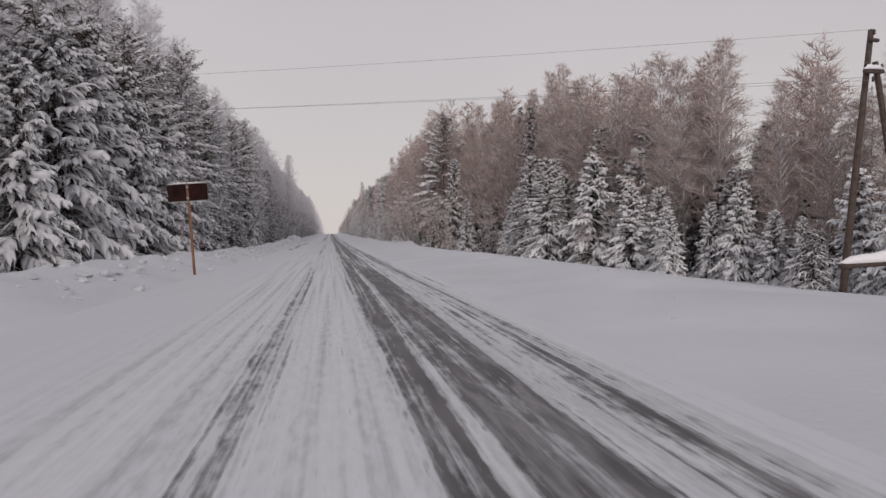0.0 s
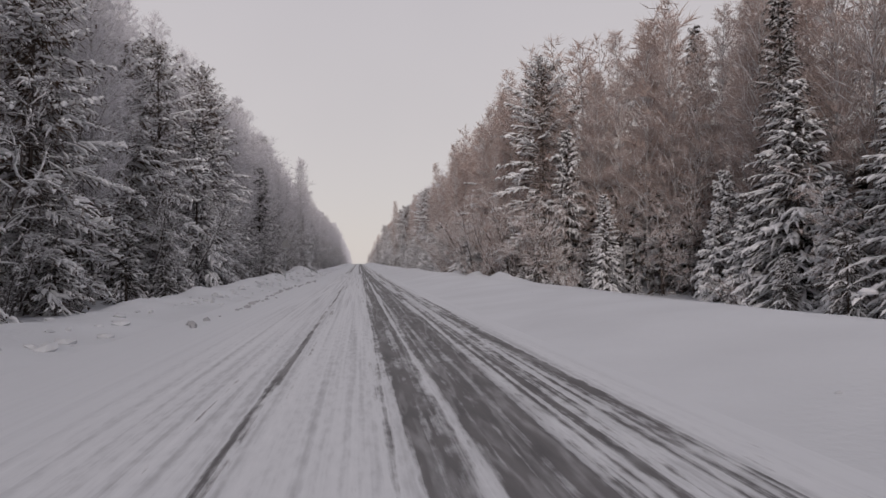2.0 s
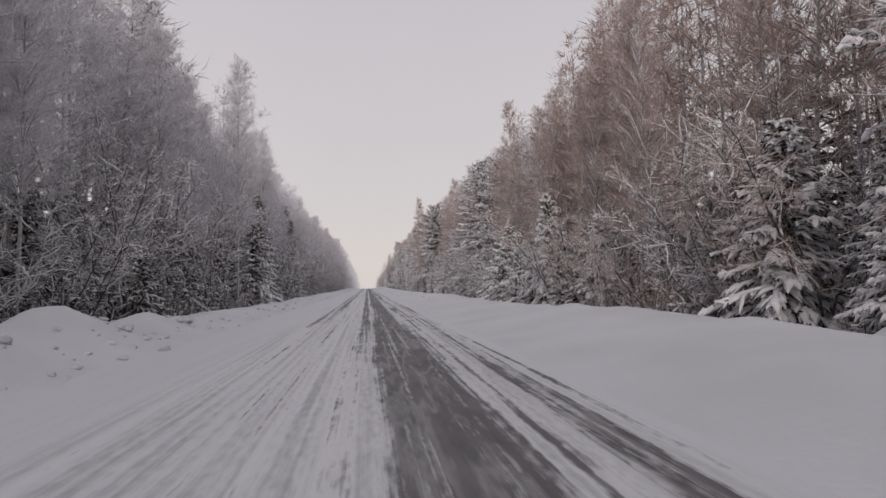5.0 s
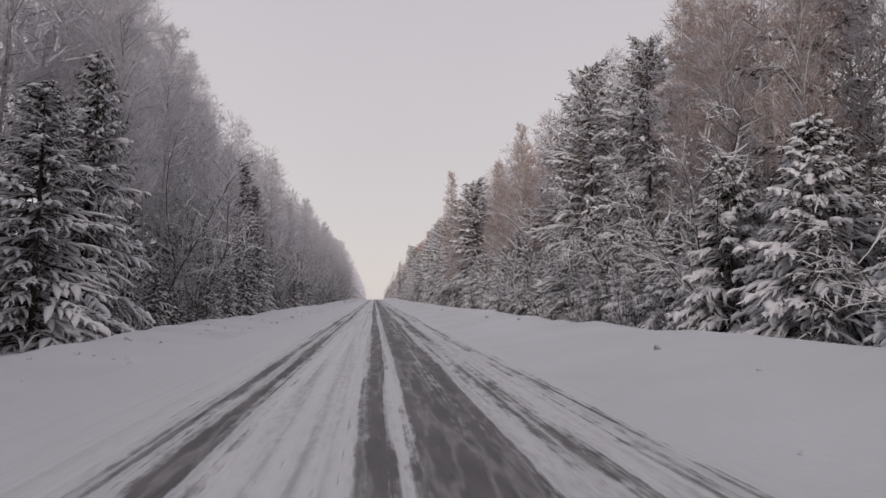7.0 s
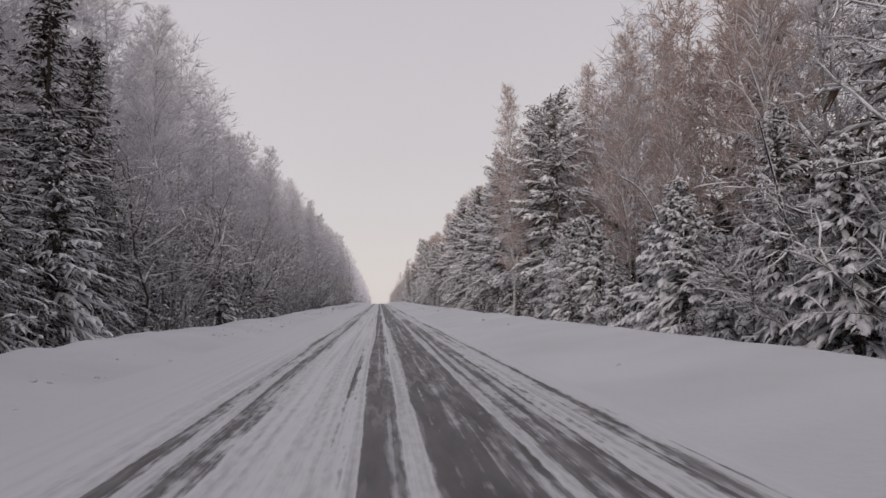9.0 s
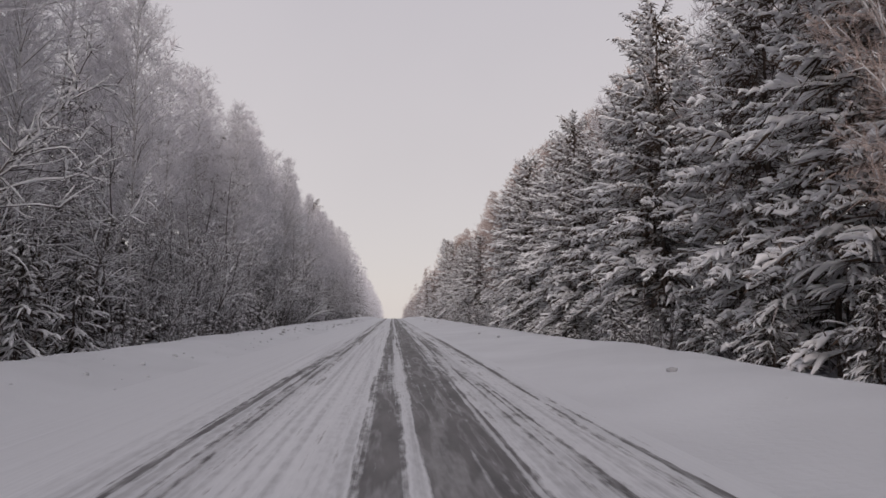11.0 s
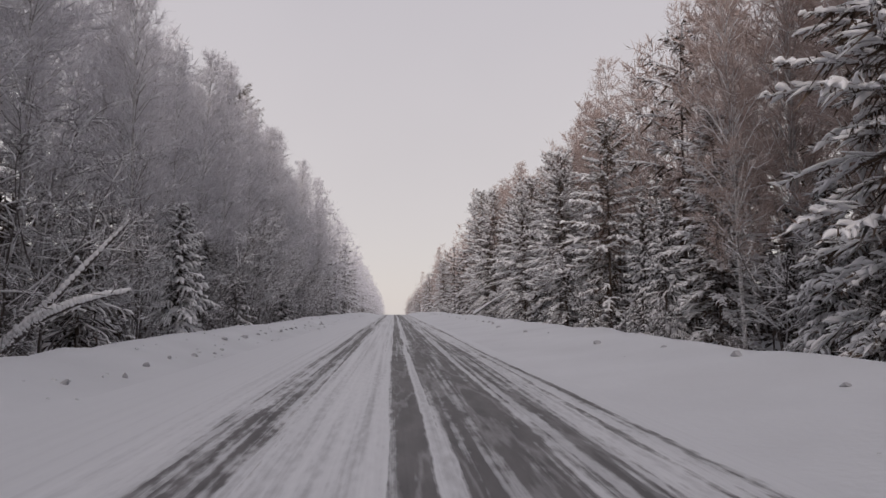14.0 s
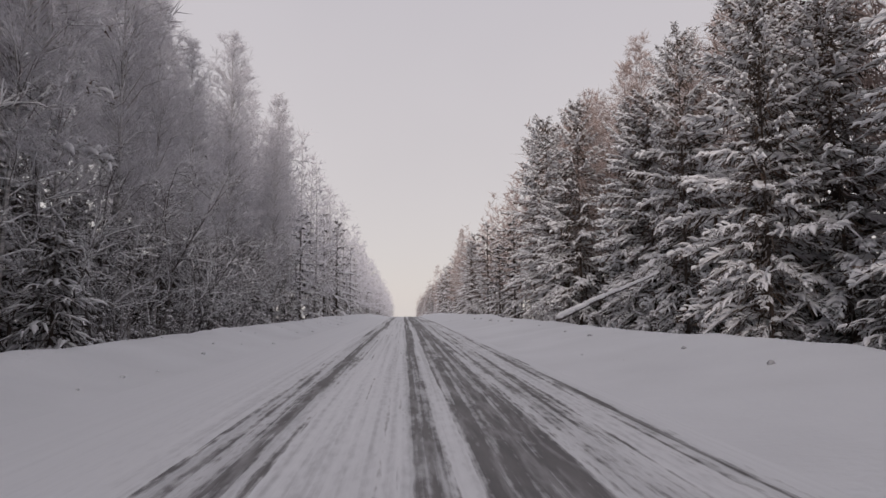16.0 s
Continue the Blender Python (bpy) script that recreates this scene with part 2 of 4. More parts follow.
def spikes(geo, base, tip, r, sides=3):
    """Thin tapered twigs, each from base to tip."""
    base, tip = np.asarray(base, float), np.asarray(tip, float)
    n = len(base)
    r = np.broadcast_to(np.asarray(r, float), (n,))
    a, b = frames_of(unit(tip - base))
    ring = [base + r[:, None] * (math.cos(q) * a + math.sin(q) * b) for q in np.arange(sides) * 2 * math.pi / sides + 0.5]
    v = np.stack(ring + [tip], 1)
    i = np.arange(n)[:, None] * (sides + 1)
    f = np.concatenate([np.concatenate([i + k, i + (k + 1) % sides, i + sides], 1) for k in range(sides)])
    geo.add(v, f)


def tube(geo, pts, radii, sides=5):
    """A limb through the points, with a radius at each."""
    pts = np.asarray(pts, float)
    d = unit(np.gradient(pts, axis=0))
    a, b = frames_of(d)
    k = len(pts)
    q = np.arange(sides) * 2 * math.pi / sides
    v = pts[:, None] + np.asarray(radii)[:, None, None] * (np.cos(q)[None, :, None] * a[:, None] + np.sin(q)[None, :, None] * b[:, None])
    f = [(i * sides + j, i * sides + (j + 1) % sides, (i + 1) * sides + (j + 1) % sides, (i + 1) * sides + j) for i in range(k - 1) for j in range(sides)]
    geo.add(v, f)


GOLD = (1 + 5 ** 0.5) / 2
ICO_V = unit(np.array([(-1, GOLD, 0), (1, GOLD, 0), (-1, -GOLD, 0), (1, -GOLD, 0), (0, -1, GOLD), (0, 1, GOLD), (0, -1, -GOLD), (0, 1, -GOLD),
                       (GOLD, 0, -1), (GOLD, 0, 1), (-GOLD, 0, -1), (-GOLD, 0, 1)], float))
ICO_F = np.array([(0, 11, 5), (0, 5, 1), (0, 1, 7), (0, 7, 10), (0, 10, 11), (1, 5, 9), (5, 11, 4), (11, 10, 2), (10, 7, 6), (7, 1, 8),
                  (3, 9, 4), (3, 4, 2), (3, 2, 6), (3, 6, 8), (3, 8, 9), (4, 9, 5), (2, 4, 11), (6, 2, 10), (8, 6, 7), (9, 8, 1)])


def clumps(geo, centre, along, size, rng, jitter=0.25):
    """Lumps of snow: long, wide and high as size says, lying along the given ways."""
    centre, along, size = np.asarray(centre, float), unit(np.asarray(along, float)), np.asarray(size, float)
    side, up = frames_of(along)
    flip = np.sign(up[:, 2:3] + 1e-6)
    up = up * flip
    n = len(centre)
    loc = ICO_V[None] * (1 + rng.uniform(-jitter, jitter, (n, 12, 1)))
    loc = loc * size[:, None, :]
    v = centre[:, None] + loc[..., 0:1] * along[:, None] + loc[..., 1:2] * side[:, None] + loc[..., 2:3] * up[:, None]
    i = (np.arange(n) * 12)[:, None, None]
    geo.add(v, (ICO_F[None] + i).reshape(-1, 3))


# ---------------------------------------------------------------- ground and road
def bank(y, ys, zs):
    return np.interp(y, ys, zs)


def crest_left(y):
    return bank(y, (0, 22, 50, 68, 95, 115, 124, 135, 172, 206, 264, 380, 600), (0.45, 0.5, 0.3, 0.14, 0.5, 0.6, 0.75, 0.45, 0.14, 0.32, 0.36, 0.5, 0.45))


def crest_right(y):
    return bank(y, (0, 20, 66, 112, 169, 204, 262, 378, 600), (0.34, 0.38, 0.34, 0.5, 0.56, 0.5, 0.32, 0.6, 0.55))


def edge_right(y):
    return bank(y, (0, 40, 60, 92, 104, 114, 150, 230, 320, 450, 1100), (27, 24.5, 23, 23.5, 17, 15.5, 15.5, 15.8, 15.8, 15.0, 14.0))


def edge_left(y):
    return -bank(y, (0, 60, 110, 165, 230, 340, 420, 1100), (13, 14, 14, 12.0, 13, 13, 13, 12.5))


def smooth01(a):
    a = np.clip(a, 0, 1)
    return a * a * (3 - 2 * a)


def lump(x, y, s, seed):
    return noise.noise(Vector((x * s, y * s, seed)))


# single mounds left by the plough: x, y, radius, height
MOUNDS = ((-7.0, 124.0, 1.7, 0.5), (-6.2, 118.5, 1.2, 0.25), (-6.6, 131.0, 1.4, 0.3), (11.8, 111.5, 0.9, 0.95), (11.6, 98.5, 0.8, 0.9), (11.2, 104.5, 1.3, 0.45), (12.4, 128.6, 0.9, 0.95), (10.6, 119.5, 1.5, 0.4), (10.2, 90.5, 1.2, 0.35), (-6.4, 96.5, 1.3, 0.22), (-6.0, 84.0, 1.2, 0.2))


def ground_z(x, y):
    return plain_ground_z(x, y) + sum(h * math.exp(-((x - a) ** 2 + (y - b) ** 2) / (r * r)) for a, b, r, h in MOUNDS if abs(y - b) < 5)


def plain_ground_z(x, y):
    z = 0.0
    if x > 2.75:
        c, e = float(crest_right(y)), float(edge_right(y))
        low = float(bank(y, (0, 40, 92, 110), (-1.5, -1.6, -1.6, -0.9)))
        crest_x = 7.0 + 1.2 * lump(3, y, 0.05, 1)
        if x < crest_x:
            z = c * float(smooth01((x - 2.75) / (crest_x - 2.75))) ** 0.85
        else:
            z = c + (low - c) * min(1.0, (x - crest_x) / max(3.5, e - crest_x - 1))
        w = float(smooth01((x - 3.2) / 2.5))
        z += w * (0.10 * lump(x, y, 0.35, 2) + 0.16 * lump(x, y * 0.6, 0.12, 7))
        z += w * 0.18 * max(0.0, lump(x, y, 0.55, 9) - 0.12) * float(smooth01(1 - abs(x - crest_x) / 2.5))
    elif x < -4.3:
        c = float(crest_left(y))
        crest_x = -6.7 + 0.7 * lump(5, y, 0.07, 3)
        if x > crest_x:
            z = c * float(smooth01((x + 4.3) / (crest_x + 4.3)))
        else:
            z = c + (-0.45 - c) * float(smooth01((crest_x - x) / 4.0))
        w = float(smooth01((-4.4 - x) / 1.2))
        near = float(smooth01(1 - abs(x - crest_x) / 2.0))
        rough = 1.0 if y < 140 else 0.45
        z += w * (0.09 * lump(x, y, 0.5, 4) + 0.14 * lump(x, y * 0.6, 0.15, 8))
        z += w * near * rough * (0.42 * max(0.0, lump(x, y, 0.6, 5) - 0.05) + 0.22 * max(0.0, lump(x, y, 1.5, 6)))
    return z + road_z(y)


def axis(*runs):
    out = []
    for a, b, k in runs:
        out += np.linspace(a, b, k, endpoint=False).tolist()
    return out + [runs[-1][1]]


GX = axis((-1800, -60, 8), (-60, -14, 12), (-14, -9, 10), (-9, -4.3, 20), (-4.3, 2.75, 6), (2.75, 10, 26), (10, 18, 12), (18, 60, 12), (60, 1800, 9))
GY = axis((-600, -10, 8), (-10, 440, 620), (440, 560, 100), (560, 700, 40), (700, 1300, 60), (1300, 3600, 16))
gverts = [(x, y, ground_z(x, y)) for y in GY for x in GX]
nx = len(GX)
gfaces = [(j * nx + i, j * nx + i + 1, (j + 1) * nx + i + 1, (j + 1) * nx + i) for j in range(len(GY) - 1) for i in range(nx - 1)]
ground_geo = Geo()
ground_geo.add(gverts, gfaces)
ground = new("ground", ground_geo.mesh("ground", M_SNOW, True))
tagged(ground, "deep white snow banked along both sides of the road", "snow", kind="structure")

road_geo = Geo()
RX = axis((-4.5, 2.95, 24))
RY = axis((-60, 440, 250), (440, 560, 60), (560, 1100, 60), (1100, 1500, 10))
rverts = []
for y in RY:
    for x in RX:
        edge = min(x + 4.5, 2.95 - x)
        crown = 0.02 + 0.03 * lump(x * 2.0, y * 0.06, 1.0, 11) * min(1.0, edge)
        rverts.append((x, y, max(0.006, crown * min(1.0, edge * 3)) + road_z(y) + 0.004))
nr = len(RX)
road_geo.add(rverts, [(j * nr + i, j * nr + i + 1, (j + 1) * nr + i + 1, (j + 1) * nr + i) for j in range(len(RY) - 1) for i in range(nr - 1)])
road = new("road", road_geo.mesh("road", M_ROAD, True))
tagged(road, "straight asphalt road streaked with packed snow and bare wheel tracks", "road", kind="structure")


# ---------------------------------------------------------------- trees
def blades(geo, base, tip, r, rng):
    """Hair-thin twigs, far too fine to show their roundness."""
    n = len(base)
    a, b = frames_of(unit(tip - base))
    q = rng.uniform(0, 2 * math.pi, (n, 1))
    w = (np.cos(q) * a + np.sin(q) * b) * np.broadcast_to(np.asarray(r, float), (n,))[:, None]
    v = np.stack([base - w, base + w, tip], 1)
    geo.add(v, np.arange(n * 3).reshape(-1, 3))


HUMP_V = np.array([(1, 0, -0.1), (-1, 0, -0.1), (0, 1, -0.35), (0, -1, -0.35), (0, 0, 1)], float)
HUMP_F = np.array([(0, 2, 4), (2, 1, 4), (1, 3, 4), (3, 0, 4), (2, 0, 3), (1, 2, 3)])


ROUND_V = np.array([(1, 0, -0.15), (0.5, 0.8, -0.25), (-0.5, 0.85, -0.25), (-1, 0, -0.15), (-0.5, -0.8, -0.25), (0.5, -0.85, -0.25), (0.45, 0, 0.8), (-0.45, 0, 0.85)], float)
ROUND_F = np.array([(0, 1, 6), (1, 2, 6), (2, 7, 6), (2, 3, 7), (3, 4, 7), (4, 5, 7), (5, 6, 7), (5, 0, 6), (1, 0, 5), (1, 5, 2), (2, 5, 4), (2, 4, 3)])


def small_clumps(geo, centre, along, size, rng, jitter=0.3, rounded=False):
    """Small humps of snow lying along the given ways."""
    hump, faces = (ROUND_V, ROUND_F) if rounded else (HUMP_V, HUMP_F)
    m = len(hump)
    along = unit(along)
    side, up = frames_of(along)
    turn = np.sign(up[:, 2:3] + 1e-6)
    up, side = up * turn, -side * turn
    n = len(centre)
    loc = hump[None] * (1 + rng.uniform(-jitter, jitter, (n, m, 1))) + rng.uniform(-0.25, 0.25, (n, m, 3))
    loc = loc * size[:, None, :]
    v = centre[:, None] + loc[..., 0:1] * along[:, None] + loc[..., 1:2] * side[:, None] + loc[..., 2:3] * up[:, None]
    i = (np.arange(n) * m)[:, None, None]
    geo.add(v, (faces[None] + i).reshape(-1, 3))


def sprays_of(geo, base, tip, r, rng):
    """Needle sprays: slim blades that lie more or less flat."""
    d = unit(tip - base)
    a, b = frames_of(d)
    q = rng.normal(0, 0.8, (len(base), 1))
    w = (np.cos(q) * a + np.sin(q) * b) * r[:, None]
    v = np.stack([base - w, base + w, tip], 1)
    geo.add(v, np.arange(len(base) * 3).reshape(-1, 3))


def trunk_line(height, rng, lean, k):
    z = np.linspace(-0.6, height, k)
    wob = np.cumsum(rng.normal(0, lean, (k, 2)), 0) * (height / k) * 0.35
    return np.column_stack([wob - wob[0], z])


def along_trunk(pts, z):
    return np.array([np.interp(z, pts[:, 2], pts[:, 0]), np.interp(z, pts[:, 2], pts[:, 1]), z])


def ridges(geo, pts, r, rng, flat=0.75, sides=5):
    """Ridges of snow, each along its own line of points, with a radius at each point; low and rounded."""
    d = unit(np.gradient(pts, axis=1))
    a = np.cross(d, np.array([0, 0, 1.0]))
    a[..., 0] += 1e-6
    a = unit(a)
    b = np.cross(a, d)
    n, k = pts.shape[:2]
    q = np.arange(sides) * 2 * math.pi / sides + math.pi / 2
    uneven = rng.uniform(0.7, 1.3, (n, k, sides, 1))
    v = pts[:, :, None] + uneven * r[:, :, None, None] * (np.cos(q)[:, None] * a[:, :, None] + flat * np.sin(q)[:, None] * b[:, :, None])
    i = (np.arange(n) * k * sides)[:, None, None, None]
    row = (np.arange(k - 1) * sides)[None, :, None, None]
    j = np.arange(sides)
    quad = np.stack([j, (j + 1) % sides, (j + 1) % sides + sides, j + sides], 1)[None, None]
    geo.add(v, (i + row + quad).reshape(-1, 4))


def conifer(kind, seed, height, reach, boughs, fingers, needles_n, z_low, snow_scale=1.0, needle=1.0, fine=True, core=1.0, bare=0.12, pads=0):
    """A spruce (drooping, dense cone) or a pine (long bowed boughs), with snow lying in ridges on every branchlet."""
    rng = np.random.default_rng(seed)
    spruce = kind == "spruce"
    pts = trunk_line(height, rng, 0.02, 7)
    bark, needles, snow = Geo(), Geo(), Geo()
    tube(bark, pts, (height * 0.006 + 0.02) * (1 - np.clip(pts[:, 2] / height, 0, 1)) ** 0.8 + 0.012, 5)
    sb, st, sr, ridge_p, ridge_r, ends = [], [], [], [], [], []
    up = np.array([0, 0, 1.0])
    for i in range(boughs):
        u = (i + rng.uniform(0, 1)) / boughs
        z = z_low + (height * 0.985 - z_low) * (u ** (1.05 if spruce else 0.9))
        t = (z - z_low) / (height - z_low)
        az = i * 2.39996 + rng.uniform(-0.7, 0.7)
        out = np.array([math.cos(az), math.sin(az), 0.0])
        side = np.array([-out[1], out[0], 0.0])
        if spruce:
            length = reach * ((1 - t) ** 0.82) * rng.uniform(0.62, 1.18) + 0.14
            rise, sag = 0.85 * t - 0.06 + rng.uniform(-0.14, 0.14), 0.58 * (1 - t) + 0.12
        else:
            length = reach * (min(1.0, 0.66 + 0.9 * t) * (1 - t) ** 0.52 * 1.2) * rng.uniform(0.5, 1.2) + 0.3
            rise, sag = 0.30 + 0.55 * t * t + rng.uniform(-0.2, 0.2), 0.78 * (1 - t) + 0.05
        s = np.linspace(0, 1, 6)
        bend = rng.uniform(-0.3, 0.3)
        spine = along_trunk(pts, z) + length * (s[:, None] * out + (bend * s ** 2)[:, None] * side + (rise * s - sag * s ** 2 + 0.10 * s ** 4)[:, None] * up)
        if fine:
            tube(bark, spine[[0, 2, 5]], np.array([0.016 + 0.006 * length, 0.012, 0.004]), 3)
        else:
            spikes(bark, spine[:1], spine[5:], 0.03)
        share = 0.35 + 0.65 * length / reach
        n = max(3, int(round(fingers * share)))
        q = 0.2 + 0.8 * (np.arange(n) + rng.uniform(0, 1, n)) / n if spruce else 0.34 + 0.66 * (np.arange(n) + rng.uniform(0, 1, n)) / n
        q[-1] = 1.0
        root = np.column_stack([np.interp(q, s, spine[:, c]) for c in range(3)])
        sgn = np.where(np.arange(n) % 2 == 0, -1.0, 1.0) * rng.uniform(0.35, 1.1, n)
        way = out * rng.uniform(0.55, 1.0, n)[:, None] + side * (sgn * (1.25 - 0.8 * q))[:, None]
        way[:, 2] += rng.uniform(-0.3, 0.1, n) if spruce else rng.uniform(-0.2, 0.4, n)
        way = unit(way)
        ln = (0.22 + 0.30 * length * (1.15 - q)) * rng.uniform(0.7, 1.3, n)
        drop = (rng.uniform(0.35, 1.0, n) * (1 - 0.7 * t) if spruce else rng.uniform(-0.05, 0.75, n) * (1 - 0.7 * t)) * ln
        sk = np.array([0.0, 0.4, 0.75, 1.0]) if fine else np.array([0.0, 0.55, 1.0])
        line = root[:, None] + way[:, None] * (ln[:, None] * sk)[..., None] - up * (drop[:, None] * sk ** 2)[..., None]
        # needles hang from each branchlet
        k = max(2, int(needles_n * share / n))
        f = rng.uniform(0.0, 1.0, (n, k))
        r = (root[:, None] + way[:, None] * (ln[:, None] * f)[..., None] - up * (drop[:, None] * f ** 2)[..., None]).reshape(-1, 3)
        if spruce:
            d = np.repeat(way, k, 0) * 0.6 + rng.normal(0, 0.36, (n * k, 3)) - up * rng.uniform(0.25, 1.0, (n * k, 1))
            dl = rng.uniform(0.14, 0.34, (n * k, 1))
        else:
            d = np.repeat(way, k, 0) * 0.7 + rng.normal(0, 0.5, (n * k, 3)) - up * rng.uniform(-0.1, 0.5, (n * k, 1))
            dl = rng.uniform(0.15, 0.34, (n * k, 1))
        sb.append(r)
        st.append(r + unit(d) * dl)
        sr.append(rng.uniform(0.020, 0.042, n * k) * needle)
        # the dark inside of the crown
        kc = 12 if fine else 6
        q2 = rng.uniform(0.0, 0.75, kc)
        rc = np.column_stack([np.interp(q2, s, spine[:, c]) for c in range(3)])
        wc = out * rng.uniform(0.2, 0.9, kc)[:, None] + side * rng.uniform(-0.9, 0.9, kc)[:, None]
        wc[:, 2] += rng.uniform(-0.9, 0.0, kc)
        sb.append(rc)
        st.append(rc + unit(wc) * (0.35 + 0.18 * length) * rng.uniform(0.7, 1.3, (kc, 1)))
        sr.append(rng.uniform(0.03, 0.05, kc) * core)
        if not snow_scale:
            continue
        # snow on the branchlets and along the bough
        keep = rng.random(n) > bare + 0.2 * rng.random()
        wide = (0.040 + 0.011 * length) * (0.45 + 1.15 * rng.random(n) ** 1.6) * snow_scale
        taper = np.array([0.45, 1.0, 0.95, 0.12]) if fine else np.array([0.5, 1.0, 0.15])
        rad = wide[:, None] * taper * rng.uniform(0.7, 1.3, (n, len(sk)))
        lifted = line + up * (rad * 0.55)[..., None] + rng.normal(0, 0.02, line.shape)
        ridge_p.append(lifted[keep])
        ridge_r.append(rad[keep])
        sp = np.linspace(rng.uniform(0.2, 0.5), 1.0, len(sk))
        w = (0.045 + 0.012 * length) * snow_scale * taper * rng.uniform(0.7, 1.4, len(sk))
        own = np.column_stack([np.interp(sp, s, spine[:, c]) for c in range(3)]) + up * (w * 0.6)[:, None]
        ridge_p.append(own[None])
        ridge_r.append(w[None])
        if length > 0.35 * reach:
            ends.append(spine[4] * 0.6 + spine[5] * 0.4)
    sprays_of(needles, np.concatenate(sb), np.concatenate(st), np.concatenate(sr), rng)
    if snow_scale:
        ridges(snow, np.concatenate(ridge_p), np.concatenate(ridge_r), rng, 0.72, 5 if fine else 4)
    if pads:
        at = np.array(ends)[rng.permutation(len(ends))[:pads]]
        big = rng.uniform(0.10, 0.26, len(at))
        at[:, 2] += big * 0.4
        clumps(snow, at, rng.normal(0, 1, at.shape) * np.array([1, 1, 0.35]), np.column_stack([big * 1.6, big * 1.1, big * 0.75]), rng, 0.25)
    return [("trunk", bark, M_BARK_DARK, "", ""), ("crown", needles, M_NEEDLE_SPRUCE if spruce else M_NEEDLE_PINE, "dark green needle sprays", ""),
            ("snow", snow, M_BOUGH_SNOW, "white snow lying on the boughs", "stuff")]


def birch(seed, height, reach, limbs_n, branchlets, twigs, z_low, twig_mat, twig_len=0.42, twig_r=0.011, steep=1.3, fine=True, lined=0.0):
    """A leafless birch: slim trunk, steep limbs, a flame-shaped crown of countless fine twigs."""
    rng = np.random.default_rng(seed)
    pts = trunk_line(height, rng, 0.05, 9)
    bark, wg, sn = Geo(), Geo(), Geo()
    rp, rr = [], []
    tube(bark, pts, (height * 0.0034 + 0.02) * (1 - np.clip(pts[:, 2] / height, 0, 1)) ** 0.85 + 0.006, 5)
    tb, tt, tr = [], [], []
    up = np.array([0, 0, 1.0])
    for i in range(limbs_n):
        u = (i + rng.uniform(0, 1)) / limbs_n
        z = z_low + (height * 0.97 - z_low) * u ** 0.9
        t = (z - z_low) / (height - z_low)
        az = i * 2.39996 + rng.uniform(-0.8, 0.8)
        out = np.array([math.cos(az), math.sin(az), 0.0])
        side = np.array([-out[1], out[0], 0.0])
        length = (reach * min(1.0, 0.55 + 1.5 * t) * (1 - t) ** 0.8 + 0.18) * rng.uniform(0.6, 1.15)
        rise = steep * rng.uniform(0.75, 1.25) * (1 + 0.5 * t)
        s = np.linspace(0, 1, 5)
        spine = along_trunk(pts, z) + length * (s[:, None] * out + (rng.uniform(-0.3, 0.3) * s ** 2)[:, None] * side + (rise * s - 0.5 * rise * s ** 3)[:, None] * up)
        spine[:, 2] = np.minimum(spine[:, 2], height + 0.2 * s)
        if fine:
            tube(bark, spine[[0, 2, 4]], np.array([0.012 + 0.006 * length, 0.009 + 0.003 * length, 0.004]), 3)
            if rng.random() < lined:
                rp.append((spine + up * 0.012)[None])
                rr.append(((0.014 + 0.006 * length) * np.array([0.6, 1.2, 1.0, 0.9, 0.2]) * rng.uniform(0.6, 1.5, 5))[None])
        else:
            spikes(bark, spine[:1], spine[4:], 0.02)
        m = max(3, int(branchlets * (0.35 + 0.65 * length / reach)))
        q = rng.uniform(0.15, 1.0, m)
        root = np.column_stack([np.interp(q, s, spine[:, c]) for c in range(3)])
        way = out * rng.uniform(-0.2, 0.9, m)[:, None] + side * rng.uniform(-0.9, 0.9, m)[:, None]
        way[:, 2] += rng.uniform(0.0, 1.3, m)
        way = unit(way)
        ln = (0.35 + 0.50 * length * (1.1 - 0.6 * q)) * rng.uniform(0.5, 1.3, m)
        end = root + way * ln[:, None]
        if fine:
            spikes(bark, root[::2], end[::2], 0.008)
            if lined:
                few = rng.random(m) < lined * 0.35
                if few.any():
                    rp.append(root[few][:, None] + (end - root)[few][:, None] * np.linspace(0, 1, 5)[None, :, None] + up * 0.01)
                    rr.append(0.017 * np.array([0.6, 1.1, 1.0, 0.8, 0.2]) * rng.uniform(0.6, 1.4, (int(few.sum()), 5)))
        qq = rng.uniform(0.0, 1.0, (m, twigs))[..., None]
        r2 = (root[:, None] * (1 - qq) + end[:, None] * qq).reshape(-1, 3)
        w2 = np.repeat(way, twigs, 0) * 0.55 + rng.normal(0, 0.42, (m * twigs, 3)) + out * 0.15
        w2[:, 2] += rng.uniform(-0.15, 0.5, m * twigs)
        tb.append(r2)
        tt.append(r2 + unit(w2) * (twig_len * (1.1 - 0.45 * t) * rng.uniform(0.45, 1.2, (m * twigs, 1))))
        tr.append(twig_r * rng.uniform(0.6, 1.4, m * twigs))
    blades(wg, np.concatenate(tb), np.concatenate(tt), np.concatenate(tr), rng)
    made = [("trunk", bark, M_BARK_BIRCH, "", ""), ("crown", wg, twig_mat, "fine leafless frosted twigs", "")]
    if lined:
        ridges(sn, np.concatenate(rp), np.concatenate(rr), rng, 0.8, 4)
        made.append(("snow", sn, M_BOUGH_SNOW, "white snow lying along the limbs", "stuff"))
    return made


